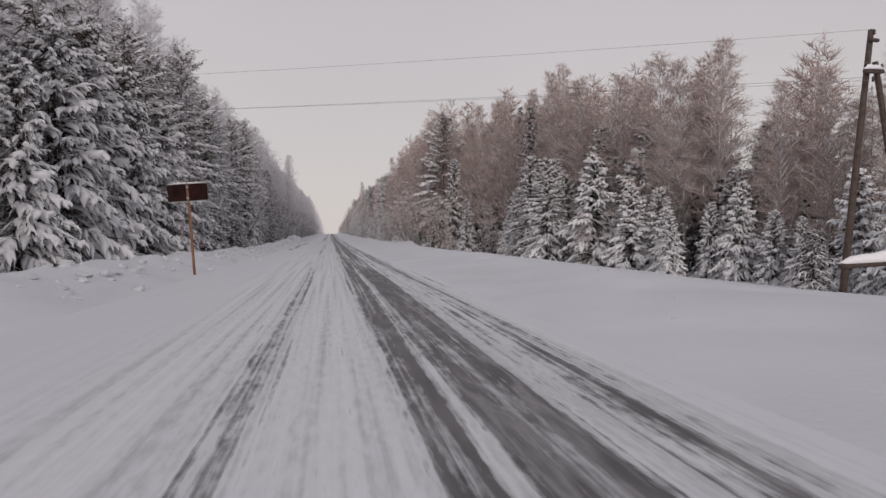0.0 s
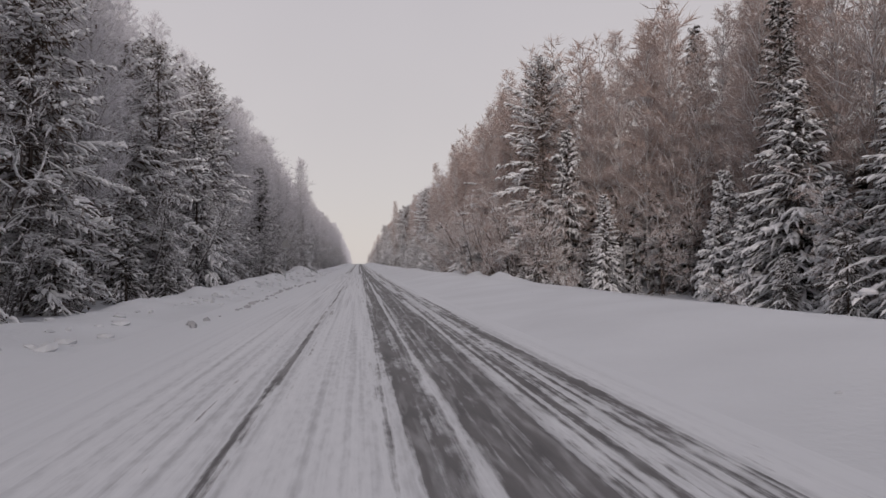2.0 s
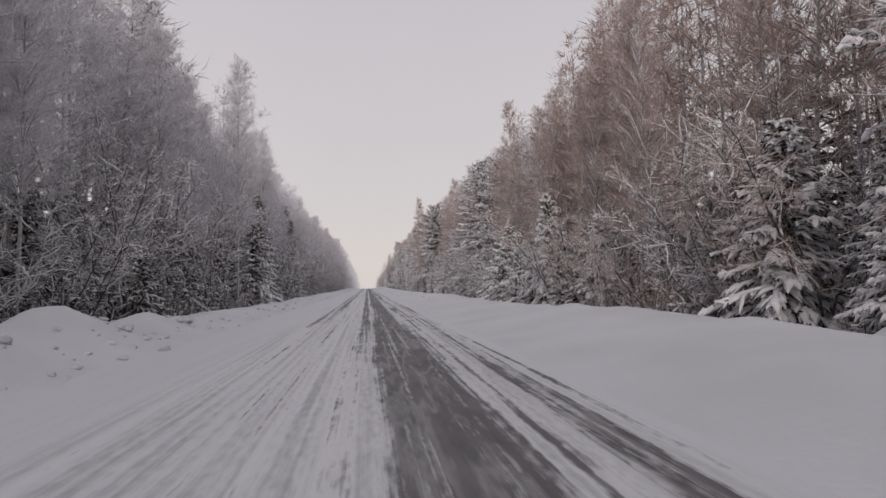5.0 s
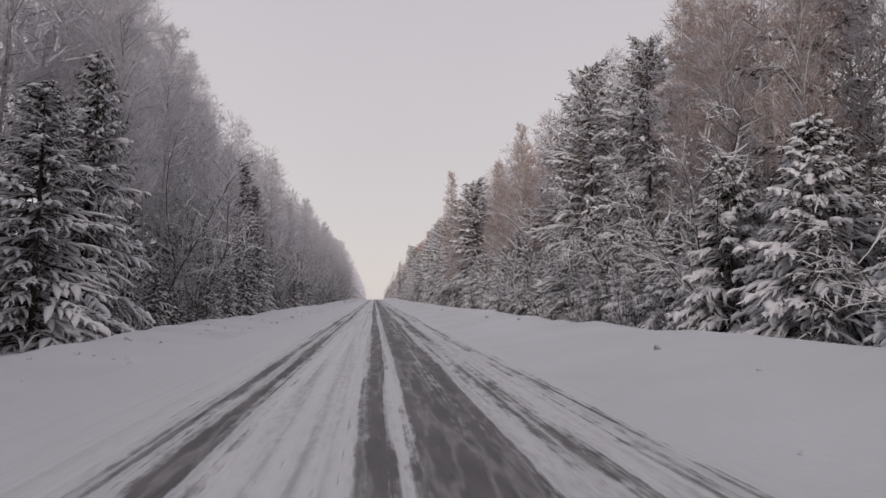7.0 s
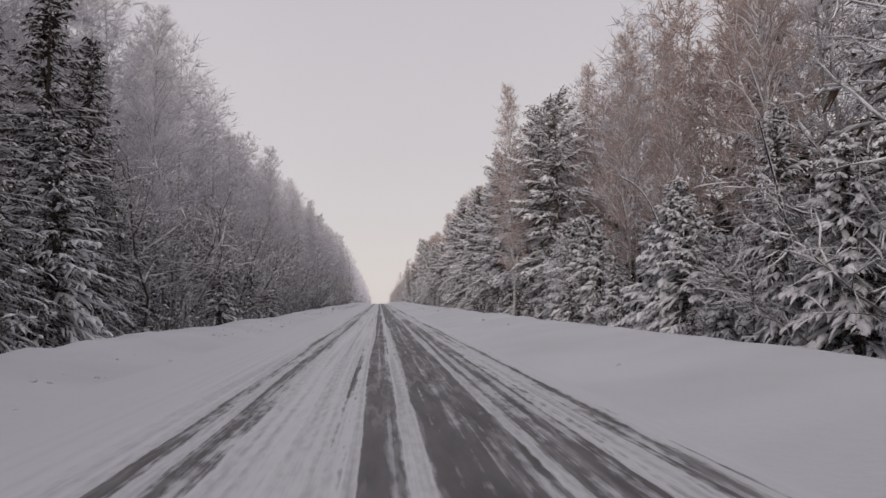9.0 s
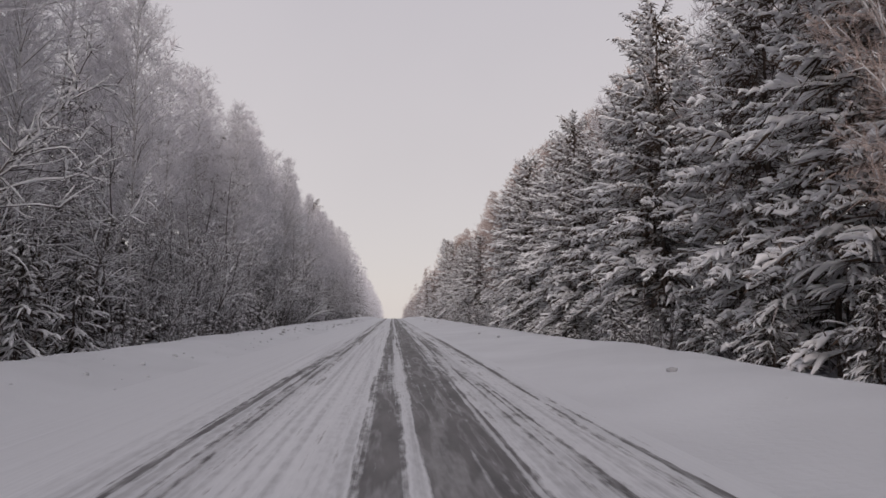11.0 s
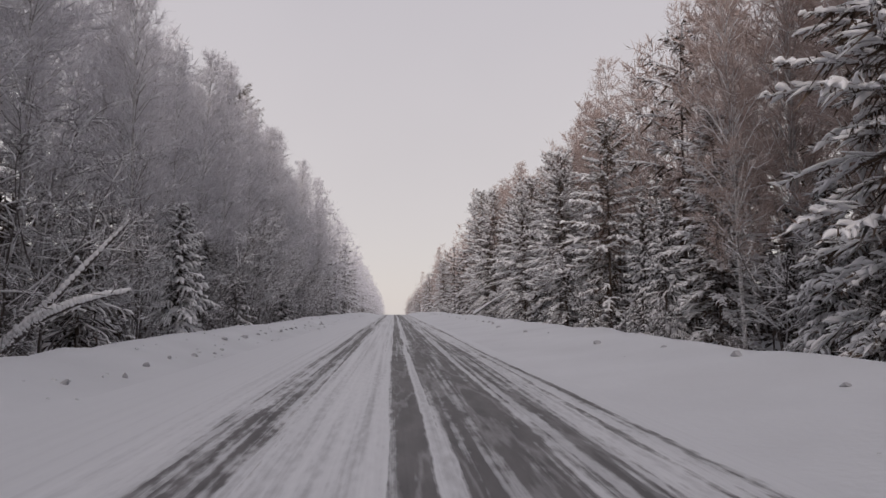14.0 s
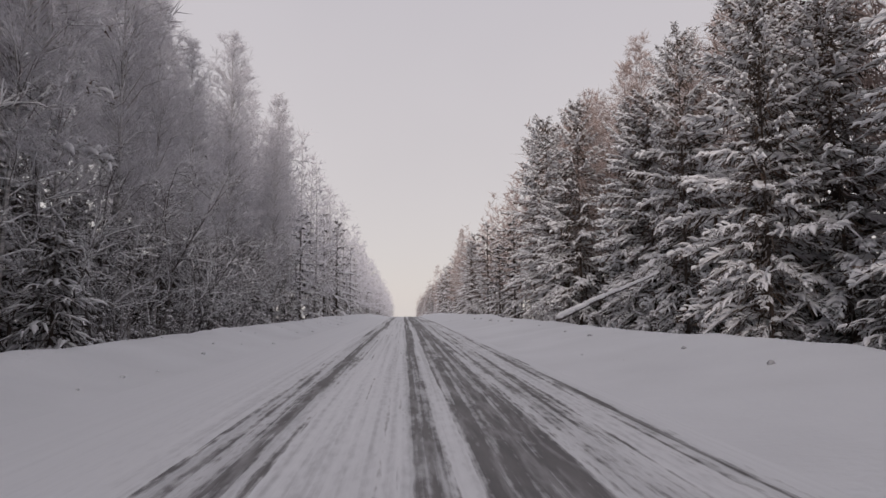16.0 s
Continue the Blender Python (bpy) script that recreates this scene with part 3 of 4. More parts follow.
def alder(seed, height, stems, limbs_n, twigs, twig_mat, snow=1.0, twig_r=0.009):
    """A leafless alder of several leaning stems; crooked branches with snow along their upper sides."""
    rng = np.random.default_rng(seed)
    bark, wg, sn = Geo(), Geo(), Geo()
    tb, tt, rp, rr = [], [], [], []
    up = np.array([0, 0, 1.0])

    def crook(base, way, length, k, wander, lift):
        """A crooked line that starts along way and bends about."""
        p, w, step, line = base.copy(), way.copy(), length / (k - 1), [base.copy()]
        for _ in range(k - 1):
            w = w + rng.normal(0, wander, 3) + up * lift
            w = w / np.linalg.norm(w)
            p = p + w * step
            line.append(p.copy())
        return np.array(line)

    def lay(line, r):
        """Snow along the upper side of a branch, broken here and there."""
        if rng.random() < 0.82:
            cut = slice(0, len(line)) if rng.random() < 0.7 else slice(1, len(line))
            part_of = line[cut] + up * r * 0.7
            src = np.linspace(0, 1, len(part_of))
            dst = np.linspace(0, 1, 5)
            rp.append(np.column_stack([np.interp(dst, src, part_of[:, c]) for c in range(3)])[None])
            rr.append((r * np.array([0.5, 1.1, 1.0, 0.8, 0.15]) * rng.uniform(0.6, 1.5, 5))[None])

    for j in range(stems):
        az = j * 2 * math.pi / stems + rng.uniform(-0.6, 0.6)
        out = np.array([math.cos(az), math.sin(az), 0.0])
        h = height * rng.uniform(0.62, 1.0)
        stem = crook(out * rng.uniform(0.0, 0.35) - up * 0.4, unit(up + out * rng.uniform(0.1, 0.5)), h * 1.05, 9, 0.13, 0.02)
        r0 = 0.012 + 0.0042 * h
        tube(bark, stem, r0 * (1 - 0.85 * np.linspace(0, 1, 9)) + 0.004, 5)
        for i in range(limbs_n):
            q = rng.uniform(0.16, 1.0) ** 0.8
            pos = q * 8
            base = np.array([np.interp(pos, np.arange(9), stem[:, c]) for c in range(3)])
            a2 = az + rng.normal(0, 1.3)
            o2 = np.array([math.cos(a2), math.sin(a2), 0.0])
            length = h * rng.uniform(0.12, 0.34) * (1.15 - 0.6 * q)
            limb = crook(base, unit(o2 + up * rng.uniform(0.2, 1.3)), length, 5, 0.2, rng.uniform(-0.12, 0.04))
            tube(bark, limb, np.linspace(0.012 + 0.004 * length, 0.004, 5), 3)
            lay(limb, (0.019 + 0.0055 * length) * snow)
            for b in range(max(2, int(3 + length * 1.6))):
                k = rng.uniform(0.2, 1.0) * 4
                bb = np.array([np.interp(k, np.arange(5), limb[:, c]) for c in range(3)])
                w = unit(o2 * rng.uniform(0.0, 1.0) + rng.normal(0, 0.6, 3) + up * rng.uniform(-0.1, 0.7))
                sub = crook(bb, w, 0.35 + 0.45 * length * rng.uniform(0.3, 1.0), 4, 0.22, -0.03)
                spikes(bark, sub[:1], sub[3:], 0.007)
                if rng.random() < 0.8:
                    lay(sub, 0.0165 * snow)
                n = twigs
                f = rng.uniform(0.1, 1.0, n) * 3
                r2 = np.column_stack([np.interp(f, np.arange(4), sub[:, c]) for c in range(3)])
                w2 = w * 0.5 + rng.normal(0, 0.6, (n, 3)) + up * 0.1
                tb.append(r2)
                tt.append(r2 + unit(w2) * rng.uniform(0.15, 0.5, (n, 1)))
    allb, allt = np.concatenate(tb), np.concatenate(tt)
    blades(wg, allb, allt, np.full(len(allb), twig_r) * rng.uniform(0.6, 1.4, len(allb)), rng)
    ridges(sn, np.concatenate(rp), np.concatenate(rr), rng, 0.8, 4)
    ids = rng.permutation(len(allb))[:len(allb) // 12]
    big = rng.uniform(0.02, 0.055, len(ids)) * snow
    small_clumps(sn, allb[ids], (allt - allb)[ids] * np.array([1, 1, 0.5]), np.column_stack([big * 2.0, big, big * 0.8]), rng)
    return [("trunk", bark, M_LIMB, "", ""), ("crown", wg, twig_mat, "fine leafless twigs", ""), ("snow", sn, M_BOUGH_SNOW, "white snow lying along the branches", "stuff")]


def shrub(seed, height, stems, twigs, lumps, mat):
    """A leafless thicket bush bowed under snow."""
    rng = np.random.default_rng(seed)
    sg, wg, ng = Geo(), Geo(), Geo()
    tb, tt, cc, ca, cs = [], [], [], [], []
    for i in range(stems):
        az = rng.uniform(0, 2 * math.pi)
        out = np.array([math.cos(az), math.sin(az), 0.0])
        h = height * rng.uniform(0.45, 1.1)
        s = np.linspace(0, 1, 4)
        lean = rng.uniform(0.1, 0.9)
        spine = out * 0.7 * rng.random() + h * (s[:, None] ** 1.6 * lean * out + (s - 0.25 * s ** 3 * lean)[:, None] * np.array([0, 0, 1.0])) - np.array([0, 0, 0.3])
        tube(sg, spine[[0, 2, 3]], np.array([0.020, 0.012, 0.005]), 3)
        q = rng.uniform(0.15, 1.0, twigs)
        r = np.column_stack([np.interp(q, s, spine[:, c]) for c in range(3)])
        w = rng.normal(0, 0.6, (twigs, 3)) + out * 0.3
        w[:, 2] += 0.3
        tb.append(r)
        tt.append(r + unit(w) * rng.uniform(0.25, 0.85, (twigs, 1)))
        k = lumps
        q = rng.uniform(0.2, 1.0, k)
        c = np.column_stack([np.interp(q, s, spine[:, a]) for a in range(3)]) + rng.normal(0, 0.14, (k, 3))
        big = rng.uniform(0.03, 0.10, k)
        cc.append(c)
        ca.append(np.repeat([out], k, 0) + rng.normal(0, 0.5, (k, 3)) * np.array([1, 1, 0.7]))
        cs.append(np.column_stack([big * 1.8, big * 0.8, big * 0.7]))
    blades(wg, np.concatenate(tb), np.concatenate(tt), np.full(stems * twigs, 0.008), rng)
    small_clumps(ng, np.concatenate(cc), np.concatenate(ca), np.concatenate(cs), rng)
    return [("stem", sg, M_LIMB, "", ""), ("crown", wg, mat, "fine leafless twigs", ""), ("snow", ng, M_BOUGH_SNOW, "white snow caught on the twigs", "stuff")]


KINDS = {}
NATURAL = {}


def kind_of(key, name, natural, parts, label, category="tree"):
    root = new(name)
    root.empty_display_size = 0.3
    tagged(root, label, category, group="trees lining the road" if category == "tree" else "shrubs along the forest edge")
    for pname, geo, mat, plabel, pkind in parts:
        tagged(part(pname, geo.mesh(pname, mat, pname == "snow"), root, plabel), kind=pkind)
    KINDS.setdefault(key, []).append([root, False])
    NATURAL[key] = natural


for sd in (1, 2, 3):
    kind_of("spruce", "spruce_tree", 13.0, conifer("spruce", sd, 13.0, 2.9, 135, 14, 56, 0.2, 1.28, 1.15, True, 1.2, 0.12, 6), "tall dark green spruce tree loaded with snow beside the road")
for sd in (51, 52):
    kind_of("tall_spruce", "spruce_tree", 20.0, conifer("spruce", sd, 20.0, 3.0, 170, 11, 54, 0.3, 0.82, 1.2, True, 1.4, 0.38), "very tall narrow dark spruce with snow on its boughs")
for sd in (4, 5, 6, 10):
    kind_of("pine", "pine_tree", 18.0, conifer("pine", sd, 18.0, 3.7, 140, 20, 92, 0.5, 1.18, 1.1, True, 1.3, 0.12, 8), "tall pine tree with long snow-covered boughs beside the road")
for sd in (7, 8, 9):
    kind_of("laden", "young_spruce_tree", 9.0, conifer("spruce", sd, 9.0, 2.5, 110, 18, 60, 0.15, 1.62, 1.05, True, 1.2, 0.04, 26), "young spruce bowed under heavy white snow")
for sd in (21, 22):
    kind_of("sapling", "spruce_sapling", 4.0, conifer("spruce", sd, 4.0, 1.35, 44, 7, 22, 0.1, 0.85, 1.3, True, 1.0, 0.12), "small dark spruce sapling carrying clumps of snow")
for sd in (11, 12, 13, 20):
    kind_of("birch_frost", "birch_tree", 20.0, birch(sd, 20.0, 2.8, 96, 22, 14, 5.2, M_TWIG_FROST, 0.58, 0.0080, 1.35, True, 0.5), "tall leafless birch tree grey with frost")
for sd in (14, 15, 16):
    kind_of("birch_brown", "birch_tree", 21.0, birch(sd, 21.0, 2.4, 96, 22, 14, 3.0, M_TWIG_BROWN, 0.58, 0.0072, 1.9, True, 0.55), "tall leafless birch tree with brown twigs and light frost")
for sd in (17, 18, 19):
    kind_of("alder", "alder_tree", 11.0, alder(sd, 11.0, 4, 19, 9, M_TWIG_ALDER, 1.15), "leafless alder tree with snow along every branch")
for sd in (34, 35, 36):
    kind_of("alder_brown", "alder_tree", 11.0, alder(sd, 11.0, 4, 15, 17, M_TWIG_BROWN, 0.8), "leafless brown alder flecked with snow")
for sd in (41, 42):
    kind_of("birch_frost_back", "birch_tree", 20.0, birch(sd, 20.0, 3.0, 64, 14, 12, 6.0, M_TWIG_FROST, 0.7, 0.012, 1.3, False), "leafless birch tree grey with frost")
for sd in (43, 44):
    kind_of("birch_brown_back", "birch_tree", 21.0, birch(sd, 21.0, 2.6, 64, 14, 12, 5.0, M_TWIG_BROWN, 0.7, 0.012, 1.8, False), "leafless birch tree with brown twigs")
for sd in (45, 46):
    kind_of("spruce_back", "spruce_tree", 14.0, conifer("spruce", sd, 14.0, 3.0, 64, 8, 34, 0.2, 0.95, 1.6, False, 2.2), "dark spruce tree with snow on its boughs")
for sd in (47, 48):
    kind_of("pine_back", "pine_tree", 18.0, conifer("pine", sd, 18.0, 3.5, 70, 9, 38, 0.8, 1.05, 1.6, False, 2.2), "pine tree with snow on its boughs")
for sd in (31, 32, 33):
    kind_of("shrub", "snowy_shrub", 3.2, shrub(sd, 3.2, 22, 30, 5, M_TWIG_ALDER), "leafless roadside shrub with snow on its twigs", "shrub")
for sd in (37, 38):
    kind_of("shrub_brown", "snowy_shrub", 3.2, shrub(sd, 3.2, 22, 30, 4, M_TWIG_BROWN), "leafless brown shrub speckled with snow", "shrub")

PLANTED = []


def stand(key, x, y, height, pick, wide=1.0, lean=(0.0, 0.0), natural=None):
    s = height / (natural or NATURAL[key])
    PLANTED.append((x, y))
    return pose(x, y, ground_z(x, y) - 0.05, lean[0], lean[1], (pick * 77.7) % 360) @ Matrix.Diagonal((s * wide, s * wide, s, 1))


def plant(key, x, y, height, pick, wide=1.0, lean=(0.0, 0.0)):
    """One tree of the kind, of that height, rooted in the snow."""
    slot = KINDS[key][pick % len(KINDS[key])]
    m = stand(key, x, y, height, pick, wide, lean)
    if slot[1]:
        own = slot[0].scale
        return copy_thing(slot[0], m @ Matrix.Diagonal((1 / own[0], 1 / own[1], 1 / own[2], 1)))
    slot[0].matrix_basis = m
    slot[1] = True
    return slot[0]


def free(x, y, gap):
    return all((x - a) ** 2 + (y - b) ** 2 > gap * gap for a, b in PLANTED)


# the woods behind the front rows and far down the road: one mesh
FAR_KINDS = {
    "spruce": (14.0, conifer("spruce", 61, 14.0, 3.0, 32, 4, 16, 0.2, 1.5, 3.0, False, 4.0)),
    "pine": (18.0, conifer("pine", 62, 18.0, 3.4, 36, 4, 18, 0.8, 1.5, 3.0, False, 4.0)),
    "thicket": (14.0, conifer("spruce", 65, 14.0, 3.4, 20, 3, 6, 0.1, 0.0, 6.5, False, 9.5)),
    "birch_frost": (20.0, birch(63, 20.0, 2.9, 30, 10, 5, 6.5, M_TWIG_FROST, 1.1, 0.030, 1.3, False)),
    "birch_brown": (21.0, birch(64, 21.0, 2.5, 30, 10, 5, 5.0, M_TWIG_BROWN, 1.1, 0.030, 1.8, False)),
    "thin_birch_frost": (20.0, birch(66, 20.0, 3.2, 24, 6, 4, 2.0, M_TWIG_FROST, 1.5, 0.05, 1.3, False)),
    "thin_birch_brown": (21.0, birch(67, 21.0, 2.8, 24, 6, 4, 2.0, M_TWIG_BROWN, 1.5, 0.05, 1.8, False)),
}
FAR_READY = {key: (nat, [(np.concatenate(g.v), g.f, mat) for _, g, mat, _, _ in parts if g.n]) for key, (nat, parts) in FAR_KINDS.items()}
FAR_MATS = [M_BARK_DARK, M_BARK_BIRCH, M_NEEDLE_SPRUCE, M_NEEDLE_PINE, M_BOUGH_SNOW, M_TWIG_FROST, M_TWIG_BROWN]
far_v, far_f, far_m, far_n = [], [], [], 0


def plant_far(key, x, y, height, pick, wide=1.0):
    global far_n
    nat, parts = FAR_READY[key]
    m = np.array(stand(key, x, y, height, pick, wide, (0, 0), nat))
    for v, f, mat in parts:
        far_v.append(v @ m[:3, :3].T + m[:3, 3])
        far_f.extend([tuple(i + far_n for i in face) for face in f])
        far_m.extend([FAR_MATS.index(mat)] * len(f))
        far_n += len(v)


# trees that stand out, by kind: x, y, height, and how wide where it is not the usual
STANDING = {
    "tall_spruce": ((28.6, 98, 22.5), (-17.4, 170, 26.0, 1.4), (-12.4, 131.5, 14.5, 1.6), (-14.8, 237, 17.4, 1.35), (-13.8, 239, 15.0, 1.3), (-13.2, 229.5, 12.0, 1.4), (25.1, 82, 19.6)),
    "spruce": ((26.6, 62.9, 13.8, 1.3), (28.5, 57.0, 13.5, 1.25), (31.6, 52.4, 14.4, 1.3), (21.2, 63.8, 10.6, 1.3), (22.8, 70, 11.5, 1.25), (27, 75, 12.5, 1.2), (24.6, 80, 13.0, 1.25), (29, 66, 13.0, 1.2),
               (33.5, 47, 12.0, 1.25), (-11.8, 186, 9.6, 1.5), (-12.3, 222.5, 7.5, 1.3), (-12.4, 233, 9.0, 1.3), (-12.2, 217, 6.0, 1.3), (-12.2, 98, 13.0), (19.8, 106.2, 15.0, 0.9)),
    "laden": ((23.5, 49.8, 7.2, 1.15), (25.6, 49.2, 6.8, 1.15), (23.8, 45, 5.0), (22.0, 41, 4.2), (26.5, 54.5, 10.5, 1.15), (23.4, 57.0, 10.2, 1.2), (24.8, 68, 9.5, 1.15), (29.0, 44.5, 8.0, 1.2), (25.5, 103, 12.0), (25.0, 88, 9.0),
              (-12.5, 33, 11.5), (-12.2, 44, 10.0), (-11.8, 27.5, 8.5), (-13.2, 38.5, 13.5), (-12.4, 52, 11.5), (-13.6, 322.4, 2.7), (-11.8, 359, 7.6)),
    "pine": ((18.8, 111, 22.4, 1.12), (17.3, 130.5, 18.5, 0.95), (17.0, 211, 20.5), (18.2, 203, 19.5), (16.5, 272, 21.0), (16.3, 328.5, 20.6), (16.0, 341, 19.0), (16.0, 370, 16.5), (15.8, 384, 17.0), (14.2, 393, 14.4, 0.85), (16.6, 406, 18.8, 0.7), (16.6, 415, 17.4, 0.7), (16.3, 428, 21.2, 0.8),
             (16.2, 441, 23.4), (12.5, 490, 14.5), (-14.5, 36, 16.0), (-13.2, 105, 19.0, 0.8), (-13.6, 110.5, 18.0, 0.85), (-13.2, 92, 17.0, 0.85), (-17.0, 394, 26.0, 0.8)),
    "birch_brown": ((20, 134, 25.5), (17.8, 192, 24.6), (18.5, 345, 24.5), (19.5, 331, 24.0), (19.0, 352, 25.0), (20.5, 338, 25.0), (12.5, 267, 22.4), (16.2, 232, 21.5), (20, 266, 24.5), (14, 528, 22.5)),
    "birch_frost": ((-15, 111, 20.5), (-10.8, 173, 22.0), (-11.6, 193, 20.0), (-13.3, 335, 21.4), (-14.0, 420, 24.0), (-14.2, 401, 23.0), (-13.5, 438, 25.0)),
}
pick = 0
for key, places in STANDING.items():
    for x, y, hgt, *wide in places:
        pick += 1
        plant(key, x, y, hgt, pick, *wide)

wood = random.Random(5)


def of(r, *choices):
    """The kind whose share r falls in, with a height between its limits."""
    for share, key, low, high in choices:
        if r < share:
            return key, wood.uniform(low, high)
        r -= share
    return choices[-1][1], wood.uniform(*choices[-1][2:])


def choose(side, y, row):
    """Which kind grows here, and how tall."""
    r = wood.random()
    if side > 0:
        if row == 0:
            if y < 50:
                return of(r, (0.5, "laden", 3.5, 6.5), (0.2, "spruce", 5, 8), (0.3, "alder_brown", 4, 6.5))
            if y < 100:
                return of(r, (0.40, "laden", 5, 9.5), (0.25, "spruce", 7, 12), (0.35, "alder_brown", 6, 9.5))
            if y < 165:
                return of(r, (0.42, "alder_brown", 8, 13.5), (0.12, "alder", 8, 12), (0.42, "birch_brown", 16, 22), (0.04, "spruce", 5, 9))
            if y < 262:
                return of(r, (0.20, "spruce", 5, 10), (0.28, "laden", 5, 10), (0.22, "birch_brown", 16, 22), (0.27, "alder", 9, 13), (0.03, "pine", 13, 18))
            if y < 300:
                return of(r, (0.78, "pine", 17, 21.5), (0.12, "laden", 5, 8.5), (0.10, "birch_brown", 19, 22))
            if y < 335:
                return of(r, (0.72, "pine", 15, 19.5), (0.12, "spruce", 6, 10), (0.12, "laden", 5, 8.5), (0.04, "birch_brown", 17, 21))
            if y < 378:
                return of(r, (0.55, "pine", 11.5, 15.5), (0.22, "spruce", 6, 10), (0.08, "birch_brown", 17, 22), (0.15, "alder", 8, 11))
            return of(r, (0.70, "pine", 13, 17.5), (0.18, "spruce", 6, 11), (0.12, "laden", 5, 9))
        if y < 45:
            return of(r, (0.92, "birch_brown", 11, 14), (0.08, "spruce_back", 5, 8))
        if y < 70:
            return of(r, (0.92, "birch_brown", 15.5, 20.5), (0.08, "spruce_back", 8, 12))
        if y < 110:
            return of(r, (0.92, "birch_brown", 19.5, 24), (0.08, "spruce_back", 12, 16))
        if y < 175:
            return "birch_brown_back", wood.uniform(22, 26.5)
        return of(r, (0.82, "birch_frost_back" if 180 < y and wood.random() < 0.6 and y < 325 else "birch_brown_back", 20.5, 25), (0.10, "pine_back", 18, 22), (0.08, "spruce_back", 13, 18))
    if row == 0:
        if y < 60:
            return of(r, (0.46, "laden", 10, 14.5), (0.08, "spruce", 9, 14), (0.24, "pine", 12, 16), (0.22, "birch_frost", 14, 17.5))
        if y < 104:
            return of(r, (0.30, "birch_frost", 16, 20), (0.36, "pine", 14.5, 18.5), (0.14, "spruce", 9, 15), (0.20, "alder", 8, 13))
        if y < 165:
            return of(r, (0.58, "birch_frost", 17, 22.5), (0.26, "alder", 8, 13), (0.16, "spruce", 8, 14))
        if y < 235:
            return of(r, (0.38, "birch_frost", 15.5, 20.5), (0.24, "alder", 8, 13), (0.38, "spruce", 5, 13))
        return of(r, (0.50, "birch_frost", 17, 22), (0.36, "alder", 7, 13), (0.14, "spruce", 3.5, 9))
    if y < 46:
        return of(r, (0.88, "birch_frost_back", 14.5, 18), (0.12, "spruce_back", 10, 14))
    return of(r, (0.88, "birch_frost_back", 20.5, 25.5), (0.04, "pine_back", 17, 21), (0.08, "spruce_back", 10, 15))


